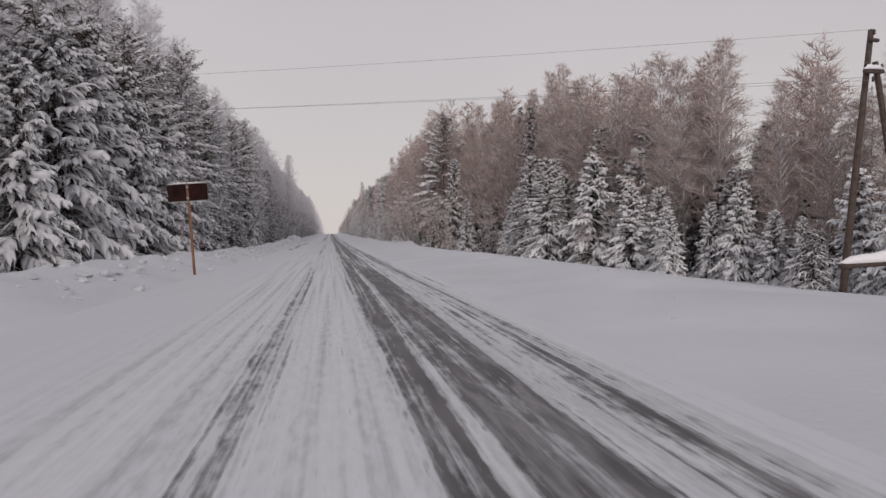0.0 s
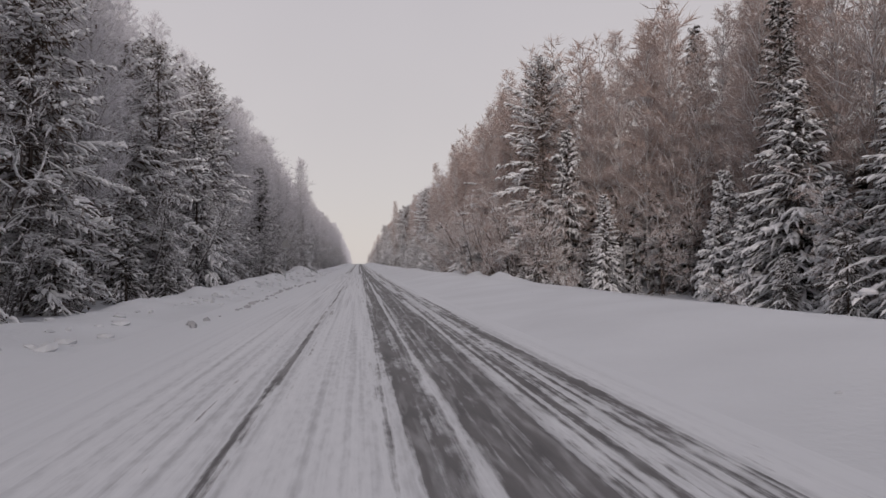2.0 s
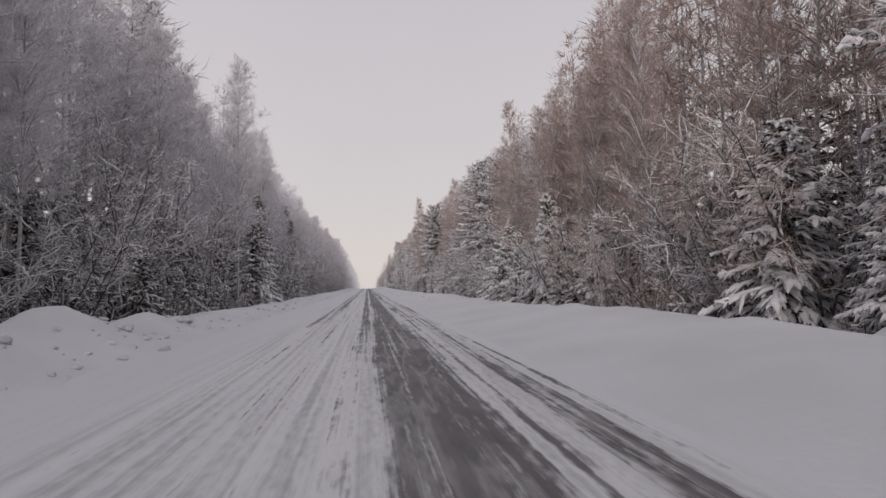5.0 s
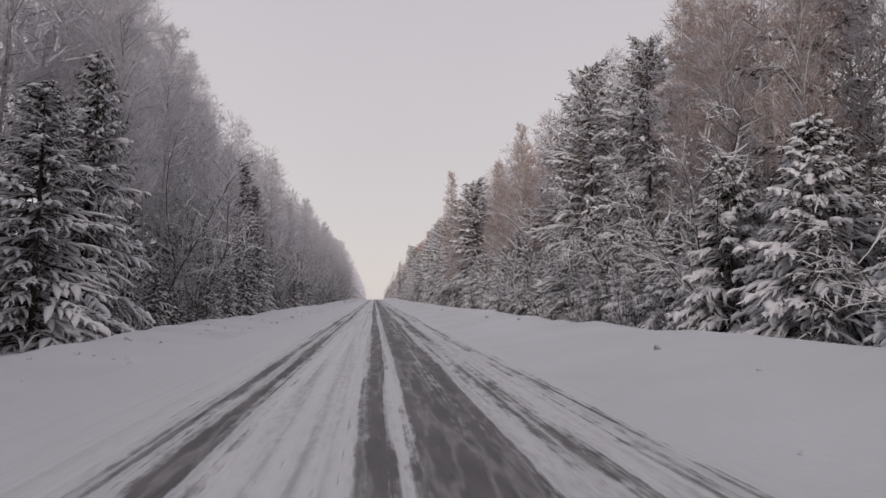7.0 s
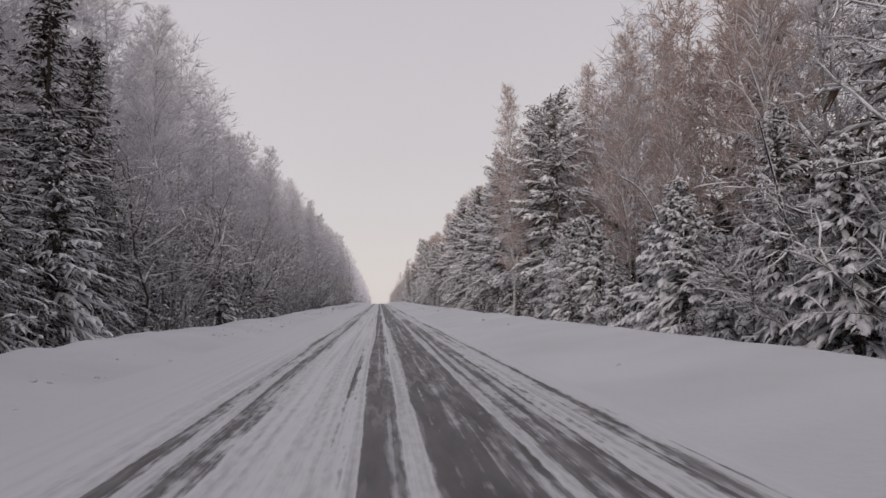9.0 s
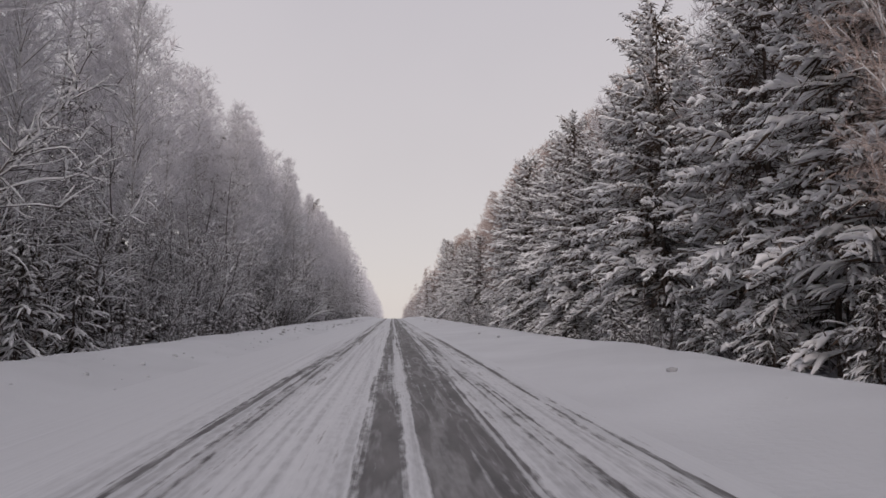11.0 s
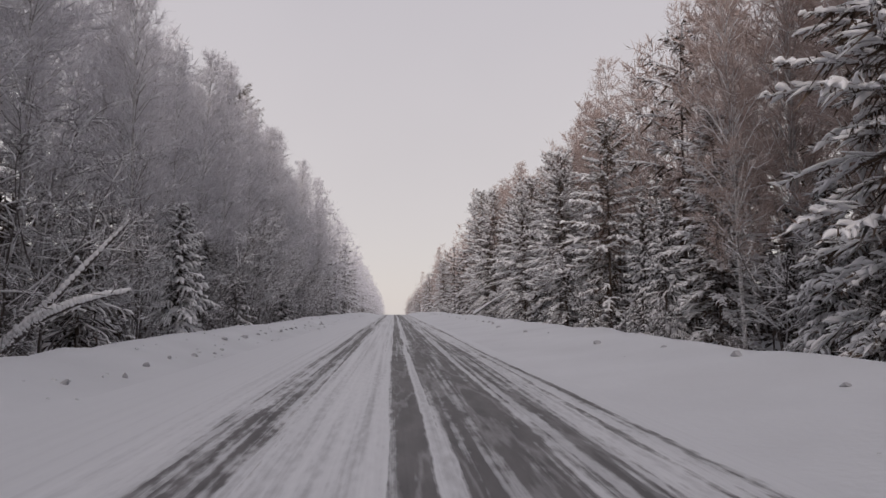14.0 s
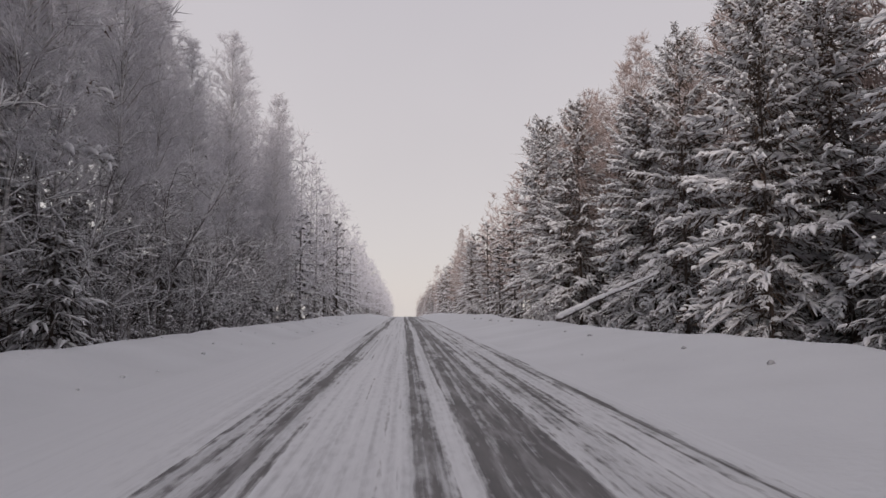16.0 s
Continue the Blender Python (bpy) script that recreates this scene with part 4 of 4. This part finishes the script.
for side in (1, -1):
    edge = edge_right if side > 0 else edge_left
    y = 12.0 if side > 0 else 16.0
    while y < 440:
        pick += 1
        x = float(edge(y)) + side * wood.uniform(-0.6, 1.6)
        key, hgt = choose(side, y, 0)
        if side > 0 and 396 < y < 424:
            x += 2.6
        if side > 0 and 94 < y < 114 and hgt > 10:
            key, hgt = "alder_brown", hgt * 0.45
        if side < 0 and 144 < y < 159 and hgt > 13:
            key, hgt = "alder", hgt * 0.55
        if free(x, y, 1.7) and not (side < 0 and (176 < y < 189 or 226 < y < 240)):
            plant(key, x, y, hgt, pick, wood.uniform(0.9, 1.15), (wood.gauss(0, 1.2), wood.gauss(0, 1.2)))
        y += wood.uniform(2.0, 3.0) if side > 0 and 98 < y < 190 else wood.uniform(2.8, 4.2)
    y = 8.0
    while y < 450:
        pick += 1
        x = float(edge(y)) + side * (3.6 + wood.uniform(-0.4, 2.2))
        key, hgt = choose(side, y, 1)
        if y > 110 and "birch" in key and wood.random() < 0.5:
            plant_far(key.replace("_back", ""), x, y, hgt, pick, wood.uniform(1.1, 1.3))
        elif free(x, y, 1.4):
            plant(key, x, y, hgt, pick, wood.uniform(1.0, 1.25) * (1.45 if side > 0 and y < 75 else 1.0), (wood.gauss(0, 1.5), wood.gauss(0, 1.5)))
        y += wood.uniform(1.7, 2.8)
    for row, gap in ((2, 3.0), (3, 3.2), (4, 3.0), (5, 3.4), (6, 4.0), (7, 2.8)):
        y = -2.0
        while y < 480:
            pick += 1
            x = float(edge(y)) + side * (row * 3.4 + wood.uniform(-0.6, 1.8))
            low = 0.5 if side > 0 and y < 50 else 0.66 if side > 0 and y < 75 else 0.84 if side > 0 and y < 105 else 0.74 if side < 0 and y < 46 else 1.0
            if row < 4 and wood.random() < (0.85 if side > 0 and y < 112 else 0.6):
                plant_far("birch_brown" if side > 0 else "birch_frost", x, y, wood.uniform(20, 25) * low, pick, wood.uniform(1.1, 1.3) / low ** 0.8)
            else:
                tall = 17.0 if row == 6 else 11.0
                plant_far("thicket", x, y, tall * wood.uniform(0.75, 1.1) * low, pick, wood.uniform(1.35, 1.8))
            y += gap * wood.uniform(0.75, 1.25)
    # a denser stretch of birches and young growth behind the first rows
    y = 34.0
    while side > 0 and y < 112:
        plant_far("birch_brown", float(edge(y)) + 6.0 + 7.0 * (y * 0.61 % 1), y, min(7.8 + 0.165 * y, 23.5) + 2.0 * (y * 0.83 % 1), int(y * 7), 1.5)
        y += 1.9
    y = 72.0
    while side > 0 and y < 128:
        plant_far("thicket", float(edge(y)) + 4.0 + 5.0 * (y * 0.37 % 1), y, 8.0 + 3.0 * (y * 0.71 % 1), int(y), 1.5)
        y += 2.3
    # snow-lined alders leaning out of the edge
    y = 60.0 if side < 0 else 104.0
    while y < (440 if side < 0 else 262):
        pick += 1
        x = float(edge(y)) + side * wood.uniform(-1.1, 0.3)
        if free(x, y, 1.0) and not (side < 0 and (171 < y < 190 or 214 < y < 240)):
            plant("alder_brown" if side > 0 and y < 165 else "alder", x, y, wood.uniform(6.0, 12.5), pick, wood.uniform(0.95, 1.25), (wood.gauss(0, 4), -side * abs(wood.gauss(0, 7))))
        y += wood.uniform(2.2, 4.2) if (side < 0 and y > 240 or side > 0 and y < 165) else wood.uniform(3.6, 7.2)
    # a hedge of young spruces under heavy snow
    y = 126.0
    while side > 0 and y < 264:
        pick += 1
        x = float(edge(y)) + wood.uniform(-0.9, 0.4)
        if free(x, y, 0.7 if y > 163 else 1.0):
            plant("laden", x, y, wood.uniform(4.4, 8.6), pick, wood.uniform(1.05, 1.3), (wood.gauss(0, 2), wood.gauss(0, 2)))
        y += wood.uniform(2.0, 3.6)
    # dark young growth inside the edge
    y = 20.0 if side < 0 else 34.0
    while y < 446:
        pick += 1
        plant_far("thicket", float(edge(y)) + side * wood.uniform(1.6, 3.4), y, wood.uniform(3.5, 7.5), pick, wood.uniform(1.0, 1.5))
        y += wood.uniform(1.4, 2.6) if side < 0 else wood.uniform(1.9, 3.4)
    while y < 1085:
        pick += 1
        plant_far("spruce", float(edge(y)) + side * wood.uniform(0.5, 3.0), y, wood.uniform(3.5, 8.0), pick, 1.4)
        y += wood.uniform(3.5, 6.0) * (1 + (y - 444) / 320)
    # the far reach of the forest
    y = 444.0
    while y < 1085:
        for row in (0, 1):
            pick += 1
            x = float(edge(y)) + side * (row * 5.0 + wood.uniform(-0.5, 2.2))
            r = wood.random()
            if side > 0:
                key, hgt = of(r, (0.5, "pine", 14, 20), (0.3, "spruce", 9, 15), (0.2, "birch_brown", 19, 24)) if row == 0 else ("birch_brown", wood.uniform(21, 26))
            else:
                key, hgt = of(r, (0.78, "birch_frost", 20, 27), (0.22, "spruce", 11, 20))
            plant_far("thin_" + key if "birch" in key else key, x, y, hgt, pick, 1.25)
        y += wood.uniform(3.2, 4.8) * (1 + (y - 444) / 320)
    # undergrowth at the foot of the wood
    y = 14.0
    while y < 430:
        pick += 1
        x = float(edge(y)) - side * wood.uniform(0.4, 2.2)
        if side > 0 and 394 < y < 424 or side < 0 and 172 < y < 188:
            y += 3.0
            continue
        if wood.random() < 0.45:
            plant("sapling", x, y, wood.uniform(1.5, 4.5), pick, wood.uniform(0.9, 1.25))
        elif not (side > 0 and (y < 92 or y > 320)) or wood.random() < 0.25:
            plant("shrub_brown" if side > 0 and y < 165 else "shrub", x, y, wood.uniform(1.5, 3.8), pick, wood.uniform(0.9, 1.3))
        y += wood.uniform(2.4, 5.2) * (0.9 if side < 0 else 1.1)

far_mesh = bpy.data.meshes.new("far_woods")
far_mesh.from_pydata(np.concatenate(far_v).tolist(), [], far_f)
for mat in FAR_MATS:
    far_mesh.materials.append(mat)
far_mesh.polygons.foreach_set("material_index", far_m)
far_mesh.update()
tagged(new("far_woods", far_mesh), "dense snowy forest standing behind the roadside trees", "forest", kind="stuff")

# ---------------------------------------------------------------- roadside things
def bevelled_box(sx, sy, sz, bevel, mat, name, at=(0, 0, 0), turn=None):
    """A mesh box of that size with softened edges, centred on a place."""
    bm = bmesh.new()
    bmesh.ops.create_cube(bm, size=1.0, matrix=Matrix.Translation(at) @ (turn or Matrix()) @ Matrix.Diagonal((sx, sy, sz, 1)))
    bmesh.ops.bevel(bm, geom=bm.edges[:], offset=bevel, segments=2, affect="EDGES")
    me = bpy.data.meshes.new(name)
    bm.to_mesh(me)
    bm.free()
    me.materials.append(mat)
    return me


def rod(name, pts, radii, mat, sides=10):
    """A closed rod through the points."""
    g = Geo()
    tube(g, pts, radii, sides)
    k = len(pts)
    g.f.append(list(range(sides))[::-1])
    g.f.append(list(range((k - 1) * sides, k * sides)))
    me = g.mesh(name, mat)
    me.polygons.foreach_set("use_smooth", [len(p.vertices) == 4 for p in me.polygons])
    return me


def snow_strip(name, length, width, height, at, turn=None, seed=0):
    """A rounded ridge of snow lying on something narrow, with an uneven top."""
    rng = np.random.default_rng(seed)
    k, sides = 9, 7
    q = np.linspace(0, math.pi, sides)
    rows = []
    for i in range(k):
        u = i / (k - 1) * 2 - 1
        fall = max(0.12, 1 - abs(u) ** 6)
        hh = height * fall * rng.uniform(0.75, 1.15)
        rows += [(u * length / 2, math.cos(a) * width / 2 * fall, math.sin(a) * hh) for a in q]
    m = Matrix.Translation(at) @ (turn or Matrix())
    v = [tuple(m @ Vector(r)) for r in rows]
    g = Geo()
    g.add(v, [(i * sides + j, i * sides + j + 1, (i + 1) * sides + j + 1, (i + 1) * sides + j) for i in range(k - 1) for j in range(sides - 1)])
    g.f.append([i * sides for i in range(k)] + [i * sides + sides - 1 for i in reversed(range(k))])
    g.f.append(list(range(sides)))
    g.f.append([(k - 1) * sides + j for j in reversed(range(sides))])
    return g.mesh(name, M_BOUGH_SNOW, True)


def board_sign(x, y):
    """Two square boards side by side on one rusty post, seen from behind."""
    z = ground_z(x, y)
    root = new("road_sign")
    root.matrix_basis = pose(x, y, z, 0, -4, -4)
    top = 3.05 - z
    part("post", rod("post", [(0, 0, -0.5), (0, 0, 1.2), (0, 0, top + 0.04)], [0.042, 0.042, 0.042], M_RUST), root, "rusty round steel post")
    for k in (-1, 1):
        b = part("board", bevelled_box(0.60, 0.025, 0.60, 0.01, M_SIGN_BACK, "board", (k * 0.335, -0.06, top - 0.32)), root, "dark brown sign board seen from behind")
        for zz in (-0.29, 0.29):
            part("rim", bevelled_box(0.60, 0.03, 0.022, 0.006, M_GREY_METAL, "rim", (k * 0.335, -0.085, top - 0.32 + zz)), b, "pale folded metal rim")
    for zz in (top - 0.14, top - 0.5):
        part("clamp", bevelled_box(0.22, 0.10, 0.04, 0.008, M_GREY_METAL, "clamp", (0, -0.02, zz)), root, "zinc clamp")
    part("snow", snow_strip("snow", 1.24, 0.06, 0.03, (0, -0.06, top - 0.015), None, 3), root, "thin line of snow")
    tagged(root, "rusty post with two dark brown sign boards seen from behind", "road sign")


def triangle_sign(x, y):
    z = ground_z(x, y)
    root = new("warning_sign")
    root.matrix_basis = pose(x, y, z, 0, 1.5, 8)
    top = 3.6 - z
    part("post", rod("post", [(0, 0.05, -0.5), (0, 0.05, 1.5), (0, 0.05, top - 0.02)], [0.035] * 3, M_GREY_METAL), root, "grey zinc post")
    bm = bmesh.new()
    vs = [bm.verts.new(p) for p in ((-0.41, 0, top - 0.78), (0.41, 0, top - 0.78), (0, 0, top))]
    f = bm.faces.new(vs)
    ext = bmesh.ops.extrude_face_region(bm, geom=[f])
    bmesh.ops.translate(bm, verts=[g for g in ext["geom"] if isinstance(g, bmesh.types.BMVert)], vec=(0, 0.03, 0))
    bmesh.ops.bevel(bm, geom=[e for e in bm.edges if abs((e.verts[0].co - e.verts[1].co).y) > 0.02], offset=0.05, segments=4, affect="EDGES")
    bmesh.ops.recalc_face_normals(bm, faces=bm.faces[:])
    me = bpy.data.meshes.new("plate")
    bm.to_mesh(me)
    bm.free()
    me.materials.append(M_GREY_METAL)
    me.materials[0] = M_DULL_METAL
    part("plate", me, root, "bare grey back of a triangular plate")
    for zz in (top - 0.25, top - 0.62):
        part("clamp", bevelled_box(0.16, 0.09, 0.035, 0.008, M_GREY_METAL, "clamp", (0, 0.05, zz)), root)
    tagged(root, "grey back of a triangular warning sign in the snow bank", "road sign")


def power_pole():
    """An A-shaped wooden pole with a snowy crossarm, insulators and a brace log near its foot."""
    y = 21.8
    root = new("power_pole")
    base = Vector((16.5, y, ground_z(18.2, y)))
    root.matrix_basis = Matrix.Translation(base + Vector((1.7, 0, 0)))

    def loc(x, yy, z):
        return tuple(Vector((x, yy, z)) - base)
    part("leg", rod("leg", [loc(16.45, y, -2.2), loc(17.0, y, 3.0), loc(17.65, y, 8.85)], [0.14, 0.125, 0.10], M_OLD_WOOD), root)
    part("leg", rod("leg", [loc(19.9, y, -2.4), loc(18.7, y, 3.2), loc(17.85, y + 0.02, 7.7)], [0.14, 0.125, 0.10], M_OLD_WOOD), root)
    arm = part("crossarm", bevelled_box(1.25, 0.14, 0.14, 0.02, M_OLD_WOOD, "crossarm", loc(17.65, y - 0.14, 7.3), pose(0, 0, 0, 0, -6, 20)), root, "dark wooden crossarm")
    part("snow", snow_strip("snow", 1.2, 0.26, 0.2, loc(17.65, y - 0.14, 7.37), pose(0, 0, 0, 0, -6, 20), 5), arm, "cap of snow on the crossarm")
    part("pole_cap", bevelled_box(0.5, 0.12, 0.12, 0.02, M_OLD_WOOD, "pole_cap", loc(17.7, y - 0.1, 8.45), pose(0, 0, 0, 0, -4, 20)), root)
    for dx, dz in ((-0.5, 7.37), (0.5, 7.45), (0.0, 8.64), (-0.4, 6.75), (-0.05, 6.92)):
        ins = [(0, 0.02), (0.05, 0.055), (0.08, 0.03), (0.12, 0.06), (0.17, 0.035), (0.20, 0.02)]
        p = loc(17.68 + dx, y - 0.12 + dx * 0.35, dz)
        part("insulator", rod("insulator", [(p[0], p[1], p[2] + h) for h, _ in ins], [r for _, r in ins], M_CERAMIC, 10), root, "dark glazed insulator")
    log = part("brace", rod("brace", [loc(16.3, y - 0.2, 0.20), loc(17.6, y - 0.2, 0.28), loc(19.9, y - 0.2, 0.36)], [0.12, 0.12, 0.11], M_OLD_WOOD), root, "horizontal log brace")
    part("snow", snow_strip("snow", 3.7, 0.42, 0.36, loc(18.1, y - 0.2, 0.36), pose(0, 0, 0, 0, -2.6, 0), 6), log, "thick ridge of snow")
    tagged(root, "A-shaped dark wooden power pole with snow on its crossarm", "power pole")


def wire(a, b, sag):
    g = Geo()
    k = 24
    u = np.linspace(0, 1, k)
    pts = np.array(a)[None] * (1 - u[:, None]) + np.array(b)[None] * u[:, None]
    pts[:, 2] -= sag * 4 * u * (1 - u)
    tube(g, pts, np.full(k, 0.006), 5)
    tagged(new("power_line", g.mesh("power_line", M_WIRE, True)), "thin dark power line strung across the road", "power line", group="power lines over the road")


board_sign(-4.62, 23.2)
triangle_sign(-5.45, 95.8)
power_pole()
wire((19.38, 21.68, 8.84), (-34.0, 43.7, 9.3), 0.35)
wire((18.98, 21.64, 6.95), (-34.0, 43.0, 7.65), 0.30)
wire((19.33, 21.76, 7.12), (-34.0, 43.8, 7.70), 0.30)


def bent_tree(name, pts, r0, seed, label, branches=26, mat=None, snow=1.0):
    """A bare trunk bowed or thrown over, with side twigs and snow on its upper side."""
    rng = np.random.default_rng(seed)
    pts = np.array(pts, float)
    pts[:, 2] += [road_z(p) for p in pts[:, 1]]
    u = np.linspace(0, 1, 17)
    src = np.linspace(0, 1, len(pts))
    cv = np.column_stack([np.interp(u, src, pts[:, c]) for c in range(3)])
    for _ in range(3):
        cv[1:-1] = 0.25 * cv[:-2] + 0.5 * cv[1:-1] + 0.25 * cv[2:]
    o = cv[0].copy()
    cv = cv - o
    root = new(name)
    root.matrix_basis = Matrix.Translation(o)
    bark, tw, sn = Geo(), Geo(), Geo()
    tube(bark, cv, r0 * (1 - 0.8 * u) + 0.008, 7)
    q = rng.uniform(0.25, 1.0, branches)
    rb = np.column_stack([np.interp(q, u, cv[:, c]) for c in range(3)])
    d = np.column_stack([np.interp(q, u, np.gradient(cv[:, c])) for c in range(3)])
    w = unit(d) * 0.7 + rng.normal(0, 0.6, (branches, 3))
    tips = rb + unit(w) * rng.uniform(0.5, 1.9, (branches, 1))
    spikes(bark, rb, tips, 0.016)
    k = 10
    qq = rng.uniform(0.15, 1, (branches, k))[..., None]
    r2 = (rb[:, None] * (1 - qq) + tips[:, None] * qq).reshape(-1, 3)
    w2 = np.repeat(unit(w), k, 0) * 0.6 + rng.normal(0, 0.5, (branches * k, 3))
    blades(tw, r2, r2 + unit(w2) * rng.uniform(0.2, 0.6, (branches * k, 1)), 0.011, rng)
    n = 34
    q = np.linspace(0.06, 0.97, n)
    c = np.column_stack([np.interp(q, u, cv[:, a]) for a in range(3)])
    rad = r0 * (1 - 0.8 * q) + 0.012
    c[:, 2] += rad * 0.8
    d = np.column_stack([np.interp(q, u, np.gradient(cv[:, a])) for a in range(3)])
    seg = np.linalg.norm(cv[-1] - cv[0]) / n
    clumps(sn, c, d, np.column_stack([np.full(n, seg * 1.1), rad * 1.3 * snow + 0.01, rad * 1.0 * snow + 0.015]), rng, 0.2)
    part("trunk", bark.mesh("trunk", M_LIMB, True), root)
    part("crown", tw.mesh("crown", mat or M_TWIG_FROST), root, "sparse frosted twigs")
    tagged(part("snow", sn.mesh("snow", M_BOUGH_SNOW, True), root, "ridge of snow along the trunk"), kind="stuff")
    tagged(root, label, "tree")


bent_tree("bowed_birch_tree", [(20.6, 213.2, -0.7), (19.9, 213.1, 4.6), (18.3, 213.0, 7.7), (16.0, 213.0, 7.3), (14.5, 212.9, 6.5), (13.1, 212.8, 5.7)], 0.085, 71, "slim birch bowed in an arch under its snow")
bent_tree("bowed_birch_tree", [(15.6, 223, -0.7), (15.2, 222.5, 4.5), (13.6, 221, 7.6), (11.4, 219, 8.8), (9.6, 217, 8.6)], 0.055, 72, "slim birch leaning towards the road with snow along it")
bent_tree("bowed_birch_tree", [(16.0, 229, -0.7), (15.0, 229, 3.6), (13.2, 227, 5.6), (11.0, 224, 6.3)], 0.055, 73, "slim birch leaning towards the road with snow along it")
bent_tree("leaning_trunk", [(11.6, 418, 0.3), (12.6, 411, 1.7), (13.8, 403, 3.1)], 0.17, 74, "broken trunk leaning against the trees under thick snow", 10, None, 1.5)
bent_tree("leaning_trunk", [(-12.3, 343.4, -0.3), (-10.5, 342.8, 1.3), (-7.8, 342, 3.9)], 0.13, 75, "thin trunk leaning out of the wood with snow along it", 16, None, 1.3)
bent_tree("leaning_trunk", [(-12.1, 343.0, -0.3), (-10.5, 342.4, 1.0), (-9.0, 342, 1.55), (-7.6, 341.6, 1.8)], 0.14, 77, "low snow-plastered trunk fallen out towards the road", 8, None, 1.5)
bent_tree("bowed_birch_tree", [(15.8, 240, -0.7), (15.2, 239.5, 4.0), (13.4, 238, 6.6), (11.4, 236, 7.0)], 0.05, 78, "slim birch bowed over the young spruces")
bent_tree("bowed_birch_tree", [(16.2, 252, -0.7), (15.4, 251.5, 5.0), (13.6, 250, 7.8), (11.8, 248, 8.3)], 0.05, 79, "slim birch bowed over the young spruces")
bent_tree("bowed_birch_tree", [(16.5, 199, -0.7), (16.2, 198.5, 4.6), (14.6, 197.4, 7.4), (12.8, 196, 8.2)], 0.05, 80, "slim birch bowed over the young spruces")


def stake(x, y):
    root = new("wooden_stake")
    z = ground_z(x, y)
    root.matrix_basis = pose(x, y, z, 3, -5, 20)
    part("post", rod("post", [(0, 0, -0.3), (0, 0, 0.4), (0, 0, 0.75)], [0.035, 0.035, 0.03], M_OLD_WOOD, 7), root)
    part("snow", snow_strip("snow", 0.10, 0.09, 0.06, (0, 0, 0.74), None, 8), root, "dab of snow")
    tagged(root, "short dark wooden stake standing in the snow", "stake")


stake(-8.2, 300.2)

# clods thrown up by the plough along the banks
clod_rng = np.random.default_rng(91)
cl_c, cl_s = [], []
for i in range(620):
    y = clod_rng.uniform(8, 430)
    left = clod_rng.random() < 0.88
    x = -clod_rng.normal(5.4, 0.55) if left else clod_rng.normal(4.6, 0.8)
    if -4.4 < x < 2.9:
        continue
    r = (abs(clod_rng.normal(0, 0.05)) + 0.025) * (1.0 if left and y < 140 else 0.55 if left else 0.32)
    cl_c.append((x, y, ground_z(x, y) + r * 0.25))
    cl_s.append((r * 1.3, r * 1.1, r * 0.8))
for i in range(190):
    y = clod_rng.uniform(14, 142)
    x = -clod_rng.normal(5.7, 0.5)
    r = abs(clod_rng.normal(0, 0.05)) + 0.05
    cl_c.append((x, y, ground_z(x, y) + r * 0.15))
    cl_s.append((r * 1.5, r * 1.2, r * 0.75))
clods = Geo()
clumps(clods, np.array(cl_c), clod_rng.normal(0, 1, (len(cl_c), 3)) * np.array([1, 1, 0.1]), np.array(cl_s), clod_rng, 0.35)
tagged(new("snow_clods", clods.mesh("snow_clods", M_DIRTY_SNOW)), "small clods of ploughed snow scattered on the banks", "snow", kind="stuff")

# crumbs along the foot of the banks, in broken rows; grey paints the shade of hollows
tr_c, tr_s = [], []
for start, stop, line, step in ((61.0, 106.0, -3.85, 0.6), (112.0, 124.0, -5.0, 0.9), (286.0, 300.0, -5.4, 1.0), (312.0, 372.0, -5.2, 1.5), (330.0, 420.0, 5.6, 3.2), (196.0, 214.0, -4.9, 2.0), (160.0, 300.0, 5.2, 6.5)):
    for y in np.arange(start, stop, step):
        if clod_rng.random() < 0.6:
            x = line + 0.22 * math.sin(y * 0.21) + clod_rng.normal(0, 0.12)
            r = clod_rng.uniform(0.035, 0.10)
            tr_c.append((x, y, ground_z(x, y) + (0.02 if -4.4 < x < 2.9 else 0.0) + r * 0.2))
            tr_s.append((r * 1.4, r * 1.0, r * 0.9))
shaded_crumbs = Geo()
clumps(shaded_crumbs, np.array(tr_c), clod_rng.normal(0, 1, (len(tr_c), 3)) * np.array([1, 1, 0.1]), np.array(tr_s), clod_rng, 0.35)
tagged(new("snow_crumbs", shaded_crumbs.mesh("snow_crumbs", M_HOLLOW_SHADE)), "crumbs of snow in rows along the banks, coloured grey like shaded hollows", "snow", kind="stuff")

for key, slots in KINDS.items():
    for root, used in slots:
        if not used:
            raise RuntimeError("kind never planted: " + key)
